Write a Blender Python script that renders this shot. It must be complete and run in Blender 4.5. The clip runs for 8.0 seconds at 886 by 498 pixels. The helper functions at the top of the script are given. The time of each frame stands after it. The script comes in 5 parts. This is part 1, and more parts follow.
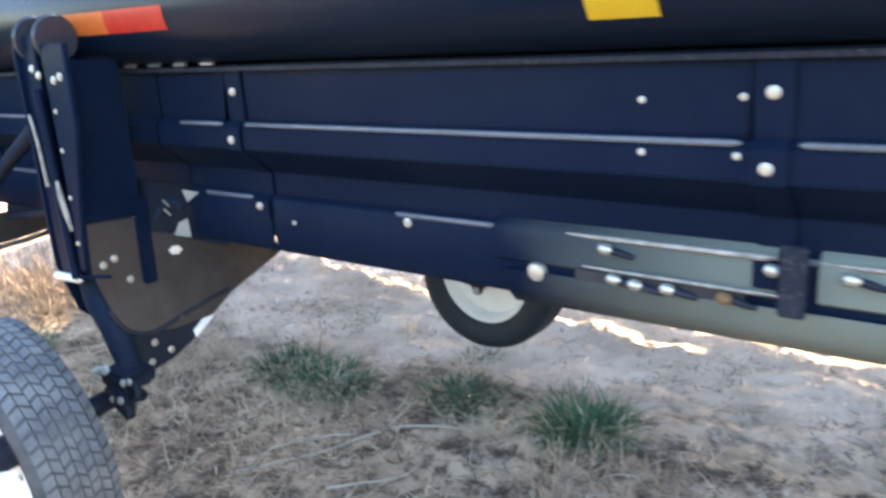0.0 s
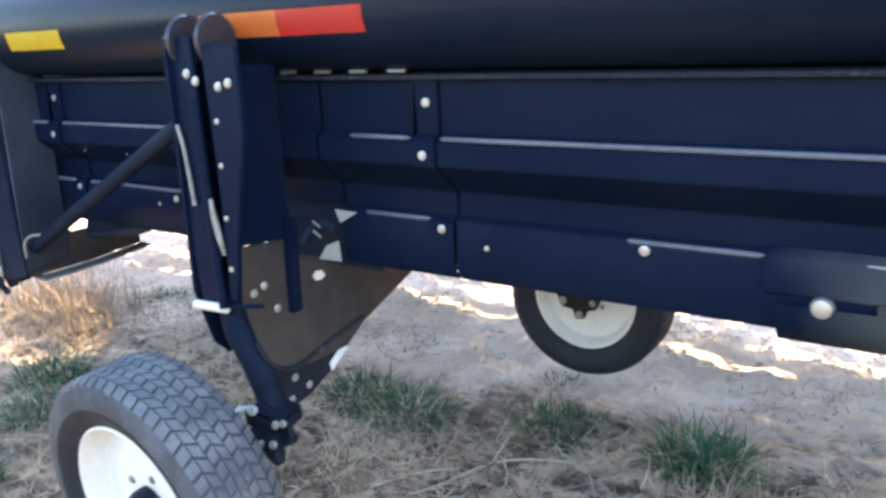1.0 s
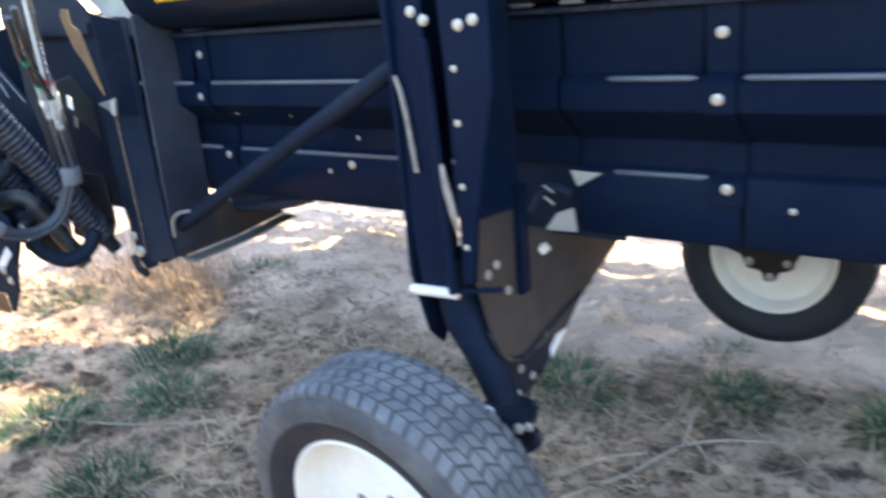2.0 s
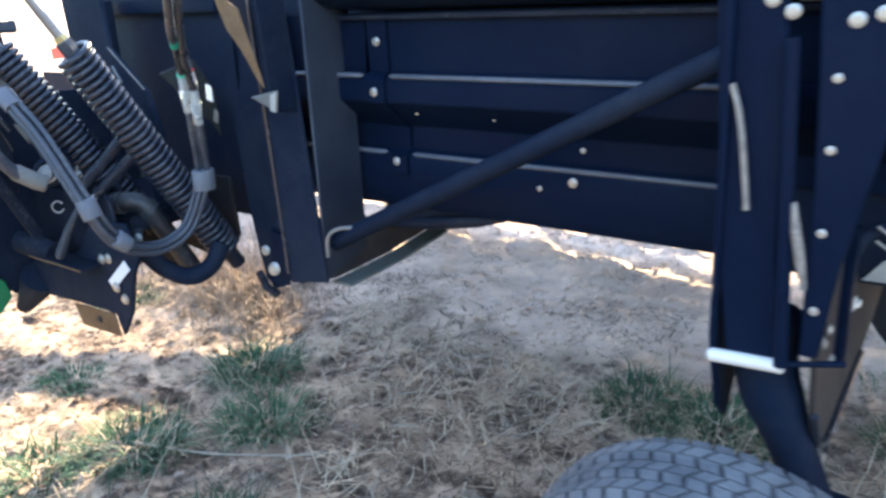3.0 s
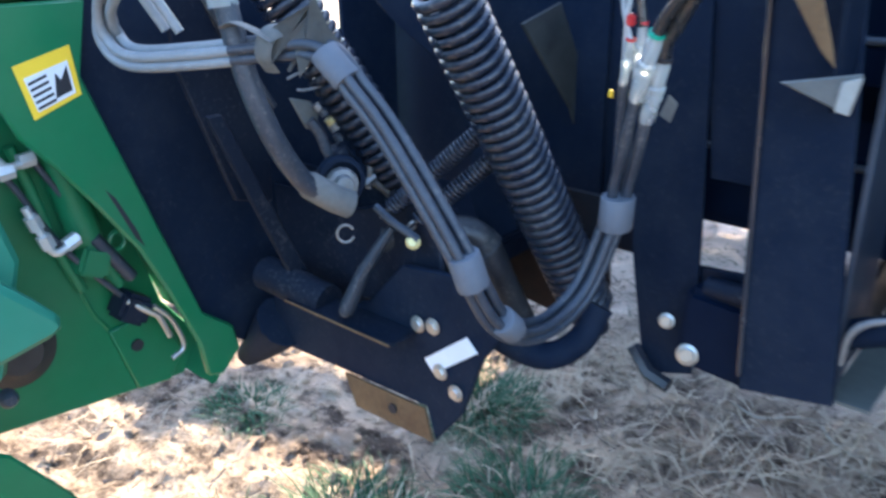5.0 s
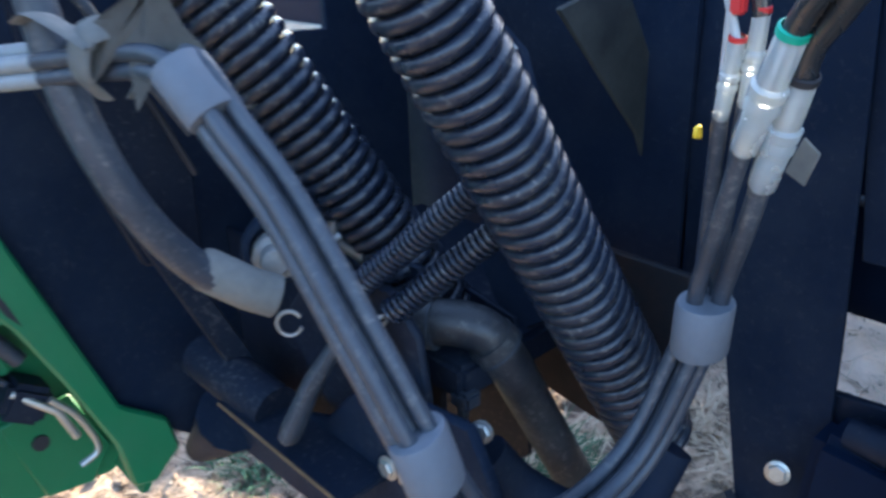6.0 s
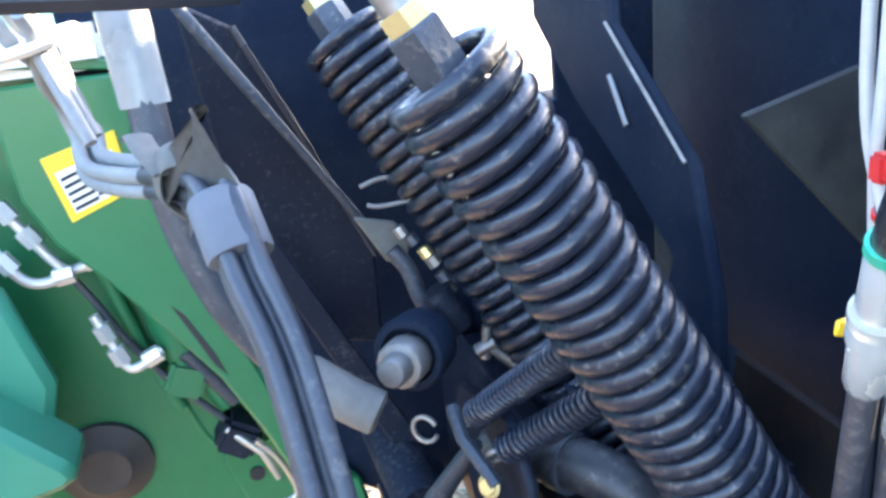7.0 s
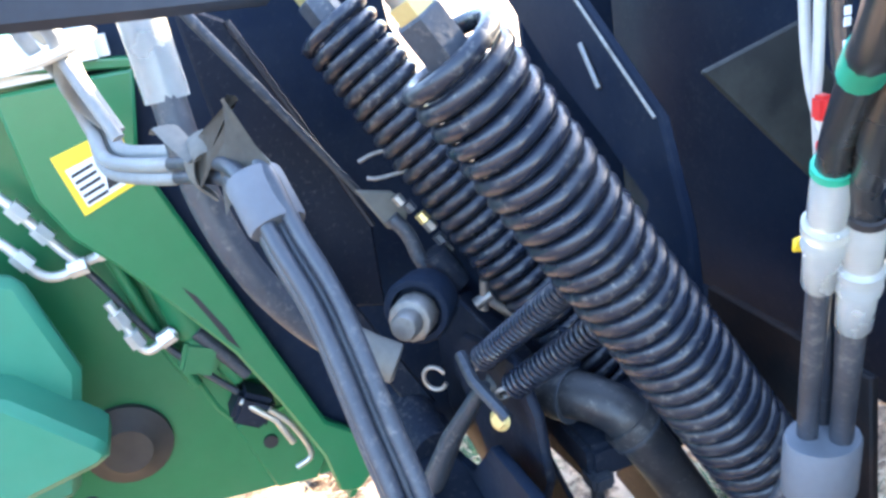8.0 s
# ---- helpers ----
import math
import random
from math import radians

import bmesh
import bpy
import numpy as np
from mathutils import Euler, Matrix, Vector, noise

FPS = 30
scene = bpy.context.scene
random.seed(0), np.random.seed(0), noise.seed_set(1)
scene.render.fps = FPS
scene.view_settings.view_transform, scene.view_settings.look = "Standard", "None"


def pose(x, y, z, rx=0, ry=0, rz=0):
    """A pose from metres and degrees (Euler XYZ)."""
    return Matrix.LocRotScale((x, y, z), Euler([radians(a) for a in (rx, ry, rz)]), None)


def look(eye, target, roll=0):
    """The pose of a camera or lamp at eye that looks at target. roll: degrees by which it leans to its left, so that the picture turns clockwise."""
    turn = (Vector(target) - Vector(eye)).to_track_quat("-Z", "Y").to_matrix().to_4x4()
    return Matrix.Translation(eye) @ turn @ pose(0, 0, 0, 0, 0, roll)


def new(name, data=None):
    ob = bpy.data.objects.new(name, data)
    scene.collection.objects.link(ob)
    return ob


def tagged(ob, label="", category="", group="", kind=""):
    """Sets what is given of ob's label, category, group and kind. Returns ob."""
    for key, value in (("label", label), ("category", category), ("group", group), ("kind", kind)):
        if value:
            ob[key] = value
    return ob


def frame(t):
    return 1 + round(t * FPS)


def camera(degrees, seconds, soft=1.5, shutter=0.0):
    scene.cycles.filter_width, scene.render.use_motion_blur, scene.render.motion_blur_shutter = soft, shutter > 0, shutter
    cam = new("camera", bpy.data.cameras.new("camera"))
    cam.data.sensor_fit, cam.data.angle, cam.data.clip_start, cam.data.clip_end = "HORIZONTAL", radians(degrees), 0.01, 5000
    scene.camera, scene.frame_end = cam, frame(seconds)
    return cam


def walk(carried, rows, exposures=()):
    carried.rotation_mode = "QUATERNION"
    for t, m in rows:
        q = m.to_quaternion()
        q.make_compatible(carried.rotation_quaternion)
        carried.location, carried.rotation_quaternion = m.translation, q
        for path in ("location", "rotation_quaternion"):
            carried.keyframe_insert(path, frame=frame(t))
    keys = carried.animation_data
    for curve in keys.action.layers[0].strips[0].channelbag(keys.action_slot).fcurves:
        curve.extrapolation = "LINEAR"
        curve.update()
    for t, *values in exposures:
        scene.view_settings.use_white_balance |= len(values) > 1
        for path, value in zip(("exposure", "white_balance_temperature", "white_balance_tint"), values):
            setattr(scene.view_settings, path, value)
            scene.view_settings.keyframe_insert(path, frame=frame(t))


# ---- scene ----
cam = camera(58.2, 8.0, soft=2.8, shutter=0.4)
PATH = [
    (0, (-0.07, 0.226, 1.371), (-1.247, 1.759, 0.856), -2.9),
    (0.5, (-0.349, 0.198, 1.382), (-1.543, 1.729, 0.901), -3.7),
    (1, (-0.579, 0.076, 1.38), (-1.681, 1.671, 0.89), -1.9),
    (1.5, (-0.816, 0.009, 1.381), (-1.895, 1.586, 0.792), -1.0),
    (2, (-1.084, 0.072, 1.36), (-2.252, 1.582, 0.764), -4.8),
    (2.2, (-1.196, 0.082, 1.387), (-2.447, 1.54, 0.831), -4.7),
    (3.3, (-1.844, 0.072, 1.375), (-2.965, 1.587, 0.706), -3.3),
    (3.5, (-1.964, 0.117, 1.353), (-3.117, 1.605, 0.677), -5.7),
    (4, (-2.228, 0.193, 1.362), (-3.431, 1.625, 0.653), -3.2),
    (4.5, (-2.521, 0.156, 1.351), (-3.699, 1.622, 0.67), -1.9),
    (4.7, (-2.598, 0.168, 1.356), (-3.765, 1.622, 0.632), -1.0),
    (5.8, (-2.868, 0.597, 1.304), (-4.3, 1.788, 0.575), -2.9),
    (6, (-2.907, 0.638, 1.304), (-4.272, 1.867, 0.512), -2.1),
    (6.2, (-2.926, 0.707, 1.317), (-4.284, 1.913, 0.478), -1.6),
    (6.5, (-2.923, 0.792, 1.317), (-4.481, 1.766, 0.525), -1.7),
    (6.7, (-2.917, 0.855, 1.336), (-4.623, 1.576, 0.58), -1.9),
    (7, (-2.897, 0.88, 1.348), (-4.717, 1.325, 0.648), -6.2),
    (7.5, (-2.861, 0.852, 1.358), (-4.661, 1.331, 0.629), -10.0),
    (8, (-2.838, 0.829, 1.366), (-4.612, 1.343, 0.599), -9.7),
]
walk(cam, [(t, look(eye, target, roll)) for t, eye, target, roll in PATH], exposures=[(0, 3.5, 6800, 11), (1.5, 3.25, 6700, 11), (2.2, 3.2, 6650, 11), (3.3, 3.0, 6150, 10), (4.7, 2.95, 5750, 10), (6.0, 2.8, 5800, 10), (6.5, 3.15, 5950, 10), (7.0, 3.75, 6350, 13), (7.5, 3.85, 6450, 14), (8, 3.85, 6350, 12)])

# ---- light ----
world = bpy.data.worlds.new("sky")
scene.world = world
world.use_nodes = True
wn = world.node_tree.nodes
sky = wn.new("ShaderNodeTexSky")
sky.sky_type = "NISHITA"
sky.sun_disc = False
SUN_FROM = Vector((-0.30, 0.87, 0.42)).normalized()
sky.sun_elevation = math.asin(SUN_FROM.z)
sky.sun_rotation = math.atan2(SUN_FROM.x, SUN_FROM.y)
wn["Background"].inputs["Strength"].default_value = 0.15
world.node_tree.links.new(sky.outputs["Color"], wn["Background"].inputs["Color"])
sun = new("sun", bpy.data.lights.new("sun", "SUN"))
sun.data.energy, sun.data.angle, sun.data.color = 4.9, radians(0.7), (1.0, 0.81, 0.53)
sun.matrix_world = look(SUN_FROM * 30, (0, 0, 0))


# ---- materials ----
def mat(name, color, rough=0.5, metal=0.0, color2=None, scale=6.0, fine=60.0, bump=0.0, spread=0.5, dust=None, dust_amount=0.0,
        coat=0.0, rough2=None, vary=0.0, spec=0.5, flecks=0.0):
    """Two-scale noise over a base colour, with optional dust, bump and a spread of tone between pieces."""
    m = bpy.data.materials.new(name)
    m.use_nodes = True
    nt = m.node_tree
    n, link = nt.nodes, nt.links.new
    bsdf = n["Principled BSDF"]
    co = n.new("ShaderNodeTexCoord").outputs["Object"]
    big, small = n.new("ShaderNodeTexNoise"), n.new("ShaderNodeTexNoise")
    for node, s in ((big, scale), (small, fine)):
        node.inputs["Scale"].default_value = s
        node.inputs["Detail"].default_value = 6
        link(co, node.inputs["Vector"])
    mix = n.new("ShaderNodeMix")
    mix.data_type = "RGBA"
    mix.inputs["A"].default_value = (*color, 1)
    mix.inputs["B"].default_value = (*(color2 or [c * 0.6 for c in color]), 1)
    ramp = n.new("ShaderNodeMapRange")
    ramp.inputs["From Min"].default_value, ramp.inputs["From Max"].default_value = 0.5 - spread / 2, 0.5 + spread / 2
    both = n.new("ShaderNodeMath")
    both.operation = "MULTIPLY_ADD"
    link(small.outputs["Fac"], both.inputs[0])
    both.inputs[1].default_value = 0.4
    half = n.new("ShaderNodeMath")
    half.operation = "MULTIPLY"
    link(big.outputs["Fac"], half.inputs[0])
    half.inputs[1].default_value = 0.6
    link(half.outputs[0], both.inputs[2])
    link(both.outputs[0], ramp.inputs["Value"])
    link(ramp.outputs["Result"], mix.inputs["Factor"])
    out = mix.outputs["Result"]
    if dust:
        dn = n.new("ShaderNodeTexNoise")
        dn.inputs["Scale"].default_value, dn.inputs["Detail"].default_value = scale * 0.7, 9
        dn.inputs["Roughness"].default_value = 0.7
        link(co, dn.inputs["Vector"])
        dr = n.new("ShaderNodeMapRange")
        dr.inputs["From Min"].default_value, dr.inputs["From Max"].default_value = 0.42, 0.75
        dr.inputs["To Max"].default_value = dust_amount
        link(dn.outputs["Fac"], dr.inputs["Value"])
        dm = n.new("ShaderNodeMix")
        dm.data_type = "RGBA"
        link(dr.outputs["Result"], dm.inputs["Factor"])
        link(out, dm.inputs["A"])
        dm.inputs["B"].default_value = (*dust, 1)
        out = dm.outputs["Result"]
    if flecks:
        fn = n.new("ShaderNodeTexNoise")
        fn.inputs["Scale"].default_value, fn.inputs["Detail"].default_value, fn.inputs["Roughness"].default_value = 130, 4, 0.7
        link(co, fn.inputs["Vector"])
        area = n.new("ShaderNodeMath")
        area.operation = "MULTIPLY_ADD"
        link(big.outputs["Fac"], area.inputs[0])
        area.inputs[1].default_value = 0.35
        link(fn.outputs["Fac"], area.inputs[2])
        fr = n.new("ShaderNodeMapRange")
        fr.inputs["From Min"].default_value, fr.inputs["From Max"].default_value = 0.74, 0.92
        fr.inputs["To Max"].default_value = flecks
        link(area.outputs[0], fr.inputs["Value"])
        fm = n.new("ShaderNodeMix")
        fm.data_type = "RGBA"
        link(fr.outputs["Result"], fm.inputs["Factor"])
        link(out, fm.inputs["A"])
        fm.inputs["B"].default_value = (0.26, 0.245, 0.22, 1)
        out = fm.outputs["Result"]
    if vary:
        info = n.new("ShaderNodeObjectInfo")
        hv = n.new("ShaderNodeHueSaturation")
        vr = n.new("ShaderNodeMapRange")
        vr.inputs["To Min"].default_value, vr.inputs["To Max"].default_value = 1 - vary, 1 + vary
        link(info.outputs["Random"], vr.inputs["Value"])
        link(vr.outputs["Result"], hv.inputs["Value"])
        link(out, hv.inputs["Color"])
        out = hv.outputs["Color"]
    link(out, bsdf.inputs["Base Color"])
    rr = n.new("ShaderNodeMapRange")
    rr.inputs["From Min"].default_value, rr.inputs["From Max"].default_value = 0.3, 0.7
    rr.inputs["To Min"].default_value, rr.inputs["To Max"].default_value = rough, rough2 if rough2 is not None else min(1, rough + 0.2)
    link(big.outputs["Fac"], rr.inputs["Value"])
    link(rr.outputs["Result"], bsdf.inputs["Roughness"])
    bsdf.inputs["Metallic"].default_value = metal
    bsdf.inputs["Specular IOR Level"].default_value = spec
    if coat:
        bsdf.inputs["Coat Weight"].default_value, bsdf.inputs["Coat Roughness"].default_value = coat, 0.08
    if bump:
        bm_ = n.new("ShaderNodeBump")
        bm_.inputs["Strength"].default_value, bm_.inputs["Distance"].default_value = bump, 0.004
        link(small.outputs["Fac"], bm_.inputs["Height"])
        link(bm_.outputs["Normal"], bsdf.inputs["Normal"])
    return m


BLACK = mat("blue-black paint", (0.0045, 0.0104, 0.0275), 0.3, color2=(0.0028, 0.0068, 0.0180), scale=2.2, fine=40, dust=(0.05, 0.065, 0.085), dust_amount=0.10, bump=0.05, rough2=0.5, spec=0.035)
DARK = mat("dull blue-black paint", (0.0058, 0.0122, 0.029), 0.55, color2=(0.009, 0.0145, 0.026), scale=6, fine=80, dust=(0.08, 0.092, 0.11), dust_amount=0.18, bump=0.08, spec=0.06, flecks=0.05)
# lighter copy of the hose rubber, with sunlight put into its colour
HOSE_PALE = mat("hose rubber with sunlight painted in", (0.26, 0.275, 0.28), 0.4, color2=(0.16, 0.17, 0.18), scale=14, fine=120, bump=0.06)
BLACK_DULL = mat("worn black paint", (0.0045, 0.009, 0.021), 0.45, color2=(0.009, 0.013, 0.023), scale=7, fine=90, dust=(0.075, 0.085, 0.10), dust_amount=0.15, bump=0.1, spec=0.16, flecks=0.18)
TUBE_PAINT = mat("glossy black tube paint", (0.004, 0.009, 0.022), 0.27, color2=(0.003, 0.007, 0.016), scale=2, fine=30, dust=(0.09, 0.10, 0.11), dust_amount=0.05, rough2=0.38, spec=0.12)
BELLY = mat("pale dusty underside", (0.13, 0.14, 0.125), 0.6, color2=(0.08, 0.088, 0.08), scale=4, fine=60, dust=(0.26, 0.24, 0.2), dust_amount=0.3, bump=0.1)
MUDDY = mat("black paint caked with brown dust", (0.034, 0.028, 0.025), 0.5, color2=(0.012, 0.013, 0.017), scale=4, fine=50, dust=(0.16, 0.138, 0.12), dust_amount=0.32, bump=0.15)
RUST = mat("rusty brown steel", (0.19, 0.115, 0.05), 0.8, color2=(0.09, 0.05, 0.024), scale=12, fine=120, bump=0.3)
ZINC = mat("zinc-plated steel", (0.52, 0.53, 0.50), 0.32, 0.8, color2=(0.36, 0.34, 0.30), scale=40, fine=200, rough2=0.5)
BRASSY = mat("yellow-passivated steel", (0.6, 0.52, 0.26), 0.35, 0.8, color2=(0.5, 0.42, 0.2), scale=30, fine=200)
STEEL = mat("bare dull steel", (0.34, 0.34, 0.34), 0.42, 0.8, color2=(0.2, 0.19, 0.18), scale=18, fine=150, bump=0.1)
WHITE = mat("white enamel", (0.78, 0.77, 0.72), 0.4, color2=(0.66, 0.62, 0.54), scale=9, fine=70, dust=(0.4, 0.33, 0.25), dust_amount=0.25)
TYRE = mat("tyre rubber", (0.05, 0.052, 0.056), 0.72, color2=(0.032, 0.033, 0.036), scale=10, fine=140, dust=(0.19, 0.185, 0.185), dust_amount=0.5, bump=0.25)
TREAD = mat("dusty tread rubber", (0.115, 0.12, 0.13), 0.8, color2=(0.065, 0.068, 0.075), scale=14, fine=160, dust=(0.27, 0.26, 0.25), dust_amount=0.6, bump=0.3)
SPRING = mat("black coil steel", (0.008, 0.013, 0.027), 0.22, color2=(0.015, 0.020, 0.032), scale=14, fine=120, dust=(0.13, 0.12, 0.11), dust_amount=0.12, rough2=0.38, spec=0.5, flecks=0.45)
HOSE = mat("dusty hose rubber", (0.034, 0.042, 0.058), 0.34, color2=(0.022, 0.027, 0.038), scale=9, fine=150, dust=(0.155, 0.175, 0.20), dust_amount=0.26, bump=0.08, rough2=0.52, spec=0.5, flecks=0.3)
SLEEVE = mat("grey rubber clamp", (0.13, 0.145, 0.17), 0.6, color2=(0.10, 0.11, 0.13), scale=12, fine=120, bump=0.1)
STRAP = mat("dusty rubber strap", (0.16, 0.155, 0.14), 0.6, color2=(0.09, 0.09, 0.085), scale=15, fine=120, bump=0.15)
GLOSS_HOSE = mat("shiny black hose", (0.018, 0.021, 0.026), 0.2, color2=(0.03, 0.033, 0.038), scale=12, fine=120, rough2=0.36, spec=0.9)
PATCHY = mat("black paint gone to rust", (0.009, 0.011, 0.015), 0.6, color2=(0.014, 0.014, 0.016), scale=9, fine=120, dust=(0.10, 0.045, 0.02), dust_amount=0.35, bump=0.2, spec=0.15)
CLEAR = mat("pale plastic sleeve", (0.66, 0.71, 0.73), 0.14, color2=(0.5, 0.55, 0.57), scale=25, fine=90, rough2=0.3)
CLEAR.node_tree.nodes["Principled BSDF"].inputs["Transmission Weight"].default_value = 0.6
LINE_WHITE = mat("translucent white line", (0.5, 0.52, 0.52), 0.25, color2=(0.32, 0.34, 0.34), scale=20, fine=90)
BLACK_GLOSS = mat("bent edge of black paint", (0.02, 0.023, 0.03), 0.16, color2=(0.03, 0.032, 0.04), scale=20, fine=90, rough2=0.3)
# grey-blue base colour paints in the sky's highlight along the bends
BEAD = mat("bend paint with sky highlight painted in", (0.11, 0.125, 0.15), 0.32, color2=(0.05, 0.058, 0.072), scale=4, fine=60, rough2=0.5)
# lighter black paint, a soft highlight put into its colour
SHEEN = mat("black paint with painted sheen", (0.012, 0.020, 0.036), 0.5, color2=(0.008, 0.013, 0.024), scale=5, fine=60, dust=(0.09, 0.11, 0.14), dust_amount=0.3)
FIN = mat("dusty dark fin paint", (0.017, 0.020, 0.019), 0.5, color2=(0.008, 0.010, 0.011), scale=9, fine=70, dust=(0.13, 0.14, 0.12), dust_amount=0.35)
WORN = mat("scuffed bare steel", (0.42, 0.40, 0.36), 0.45, 0.5, color2=(0.12, 0.11, 0.10), scale=40, fine=150, bump=0.2)
STEEL_DARK = mat("greasy dark steel", (0.075, 0.09, 0.115), 0.45, 0.5, color2=(0.035, 0.042, 0.055), scale=18, fine=150, bump=0.15, flecks=0.5)
PALE_ZINC = mat("bright zinc fitting", (0.72, 0.73, 0.72), 0.35, 0.6, color2=(0.6, 0.6, 0.58), scale=30, fine=200)
GREEN = mat("green enamel", (0.008, 0.155, 0.056), 0.3, color2=(0.006, 0.125, 0.046), scale=3, fine=40, dust=(0.14, 0.2, 0.13), dust_amount=0.25, rough2=0.45)
GREEN_PALE = mat("faded green moulded plastic", (0.03, 0.23, 0.14), 0.45, color2=(0.025, 0.19, 0.11), scale=3, fine=40, dust=(0.16, 0.24, 0.17), dust_amount=0.3)
YELLOW = mat("yellow decal", (0.85, 0.6, 0.03), 0.4, color2=(0.8, 0.52, 0.03), scale=8, fine=60)
REDTAPE = mat("red reflective tape", (0.75, 0.05, 0.03), 0.3, color2=(0.62, 0.04, 0.03), scale=20, fine=200)
AMBER = mat("orange reflective tape", (0.9, 0.24, 0.05), 0.3, color2=(0.8, 0.18, 0.04), scale=20, fine=200)
LABEL = mat("white label", (0.75, 0.78, 0.8), 0.4, color2=(0.65, 0.68, 0.7), scale=20, fine=100)
INK = mat("dark print", (0.02, 0.02, 0.025), 0.6)
REDCAP = mat("red plastic", (0.6, 0.03, 0.03), 0.4)
TEALCAP = mat("green plastic ring", (0.02, 0.4, 0.26), 0.4)
LEAF = mat("grass blade", (0.018, 0.072, 0.038), 0.6, color2=(0.050, 0.100, 0.050), scale=9, fine=120, vary=0.25, spec=0.25)
DRY = mat("dry straw", (0.61, 0.48, 0.34), 0.75, color2=(0.29, 0.225, 0.165), scale=3, fine=60)
WEED = mat("brown dead weed", (0.36, 0.265, 0.19), 0.8, color2=(0.20, 0.14, 0.095), scale=5, fine=60)
RUBBER = mat("clean black rubber", (0.010, 0.014, 0.022), 0.55, color2=(0.016, 0.019, 0.026), scale=10, fine=140, bump=0.2, spec=0.3)
BARE = mat("bare pale plate", (0.40, 0.40, 0.36), 0.5, color2=(0.22, 0.22, 0.2), scale=12, fine=90)
MULCH = mat("rotten brown litter", (0.20, 0.15, 0.11), 0.85, color2=(0.10, 0.072, 0.052), scale=3, fine=60)
LEVER = mat("worn dark lever steel", (0.042, 0.05, 0.064), 0.42, color2=(0.024, 0.03, 0.04), scale=20, fine=120, flecks=0.4)
PIPE = mat("greasy dusty black pipe", (0.010, 0.013, 0.020), 0.36, color2=(0.026, 0.027, 0.030), scale=22, fine=110, dust=(0.10, 0.10, 0.105), dust_amount=0.28, bump=0.25, flecks=0.35)
TAB_GREY = mat("bare grey plate", (0.14, 0.145, 0.135), 0.5, color2=(0.08, 0.083, 0.08), scale=20, fine=120)
BELT = mat("dark reflected belt", (0.03, 0.045, 0.02), 0.9, color2=(0.012, 0.02, 0.01), scale=0.5, fine=3)
STICK = mat("bleached dead stalk", (0.42, 0.36, 0.29), 0.7, color2=(0.3, 0.25, 0.2), scale=20, fine=150, bump=0.2)


def ground_material():
    m = bpy.data.materials.new("dry pale soil")
    m.use_nodes = True
    n, link = m.node_tree.nodes, m.node_tree.links.new
    bsdf = n["Principled BSDF"]
    co = n.new("ShaderNodeTexCoord").outputs["Object"]

    def tex(scale, detail=8, rough=0.6):
        t = n.new("ShaderNodeTexNoise")
        t.inputs["Scale"].default_value, t.inputs["Detail"].default_value, t.inputs["Roughness"].default_value = scale, detail, rough
        link(co, t.inputs["Vector"])
        return t.outputs["Fac"]

    def mixed(fac, a, b, lo, hi):
        r = n.new("ShaderNodeMapRange")
        r.inputs["From Min"].default_value, r.inputs["From Max"].default_value = lo, hi
        link(fac, r.inputs["Value"])
        mx = n.new("ShaderNodeMix")
        mx.data_type = "RGBA"
        link(r.outputs["Result"], mx.inputs["Factor"])
        for slot, v in (("A", a), ("B", b)):
            if isinstance(v, tuple):
                mx.inputs[slot].default_value = (*v, 1)
            else:
                link(v, mx.inputs[slot])
        return mx.outputs["Result"]

    # trampled brown earth this side of a pale sandy track
    brown = mixed(tex(2.6), (0.592, 0.439, 0.322), (0.357, 0.253, 0.182), 0.40, 0.60)
    patch = mixed(tex(7, 10, 0.7), brown, (0.097, 0.068, 0.053), 0.475, 0.575)
    pale = mixed(tex(9, 9, 0.7), patch, (0.479, 0.386, 0.317), 0.56, 0.66)
    sand = mixed(tex(2.2, 9, 0.65), (0.775, 0.589, 0.461), (0.571, 0.420, 0.322), 0.44, 0.62)
    sandy = mixed(tex(13, 10, 0.75), sand, (0.367, 0.265, 0.202), 0.56, 0.68)
    xyz = n.new("ShaderNodeSeparateXYZ")
    link(co, xyz.inputs[0])
    slant = n.new("ShaderNodeMath")
    slant.operation = "MULTIPLY_ADD"
    link(xyz.outputs["X"], slant.inputs[0])
    slant.inputs[1].default_value = -0.12
    link(xyz.outputs["Y"], slant.inputs[2])
    edge = n.new("ShaderNodeMath")
    edge.operation = "MULTIPLY_ADD"
    link(tex(2.8, 8, 0.65), edge.inputs[0])
    edge.inputs[1].default_value = 1.3
    link(slant.outputs[0], edge.inputs[2])
    track = mixed(edge.outputs[0], pale, sandy, 3.42, 3.80)
    crumbs = mixed(tex(60, 8, 0.75), track, (0.632, 0.482, 0.374), 0.56, 0.74)
    link(crumbs, bsdf.inputs["Base Color"])
    bsdf.inputs["Roughness"].default_value = 0.95
    bsdf.inputs["Specular IOR Level"].default_value = 0.15
    b = n.new("ShaderNodeBump")
    b.inputs["Strength"].default_value, b.inputs["Distance"].default_value = 0.9, 0.03
    link(tex(24, 12, 0.75), b.inputs["Height"])
    link(b.outputs["Normal"], bsdf.inputs["Normal"])
    return m


SOIL = ground_material()


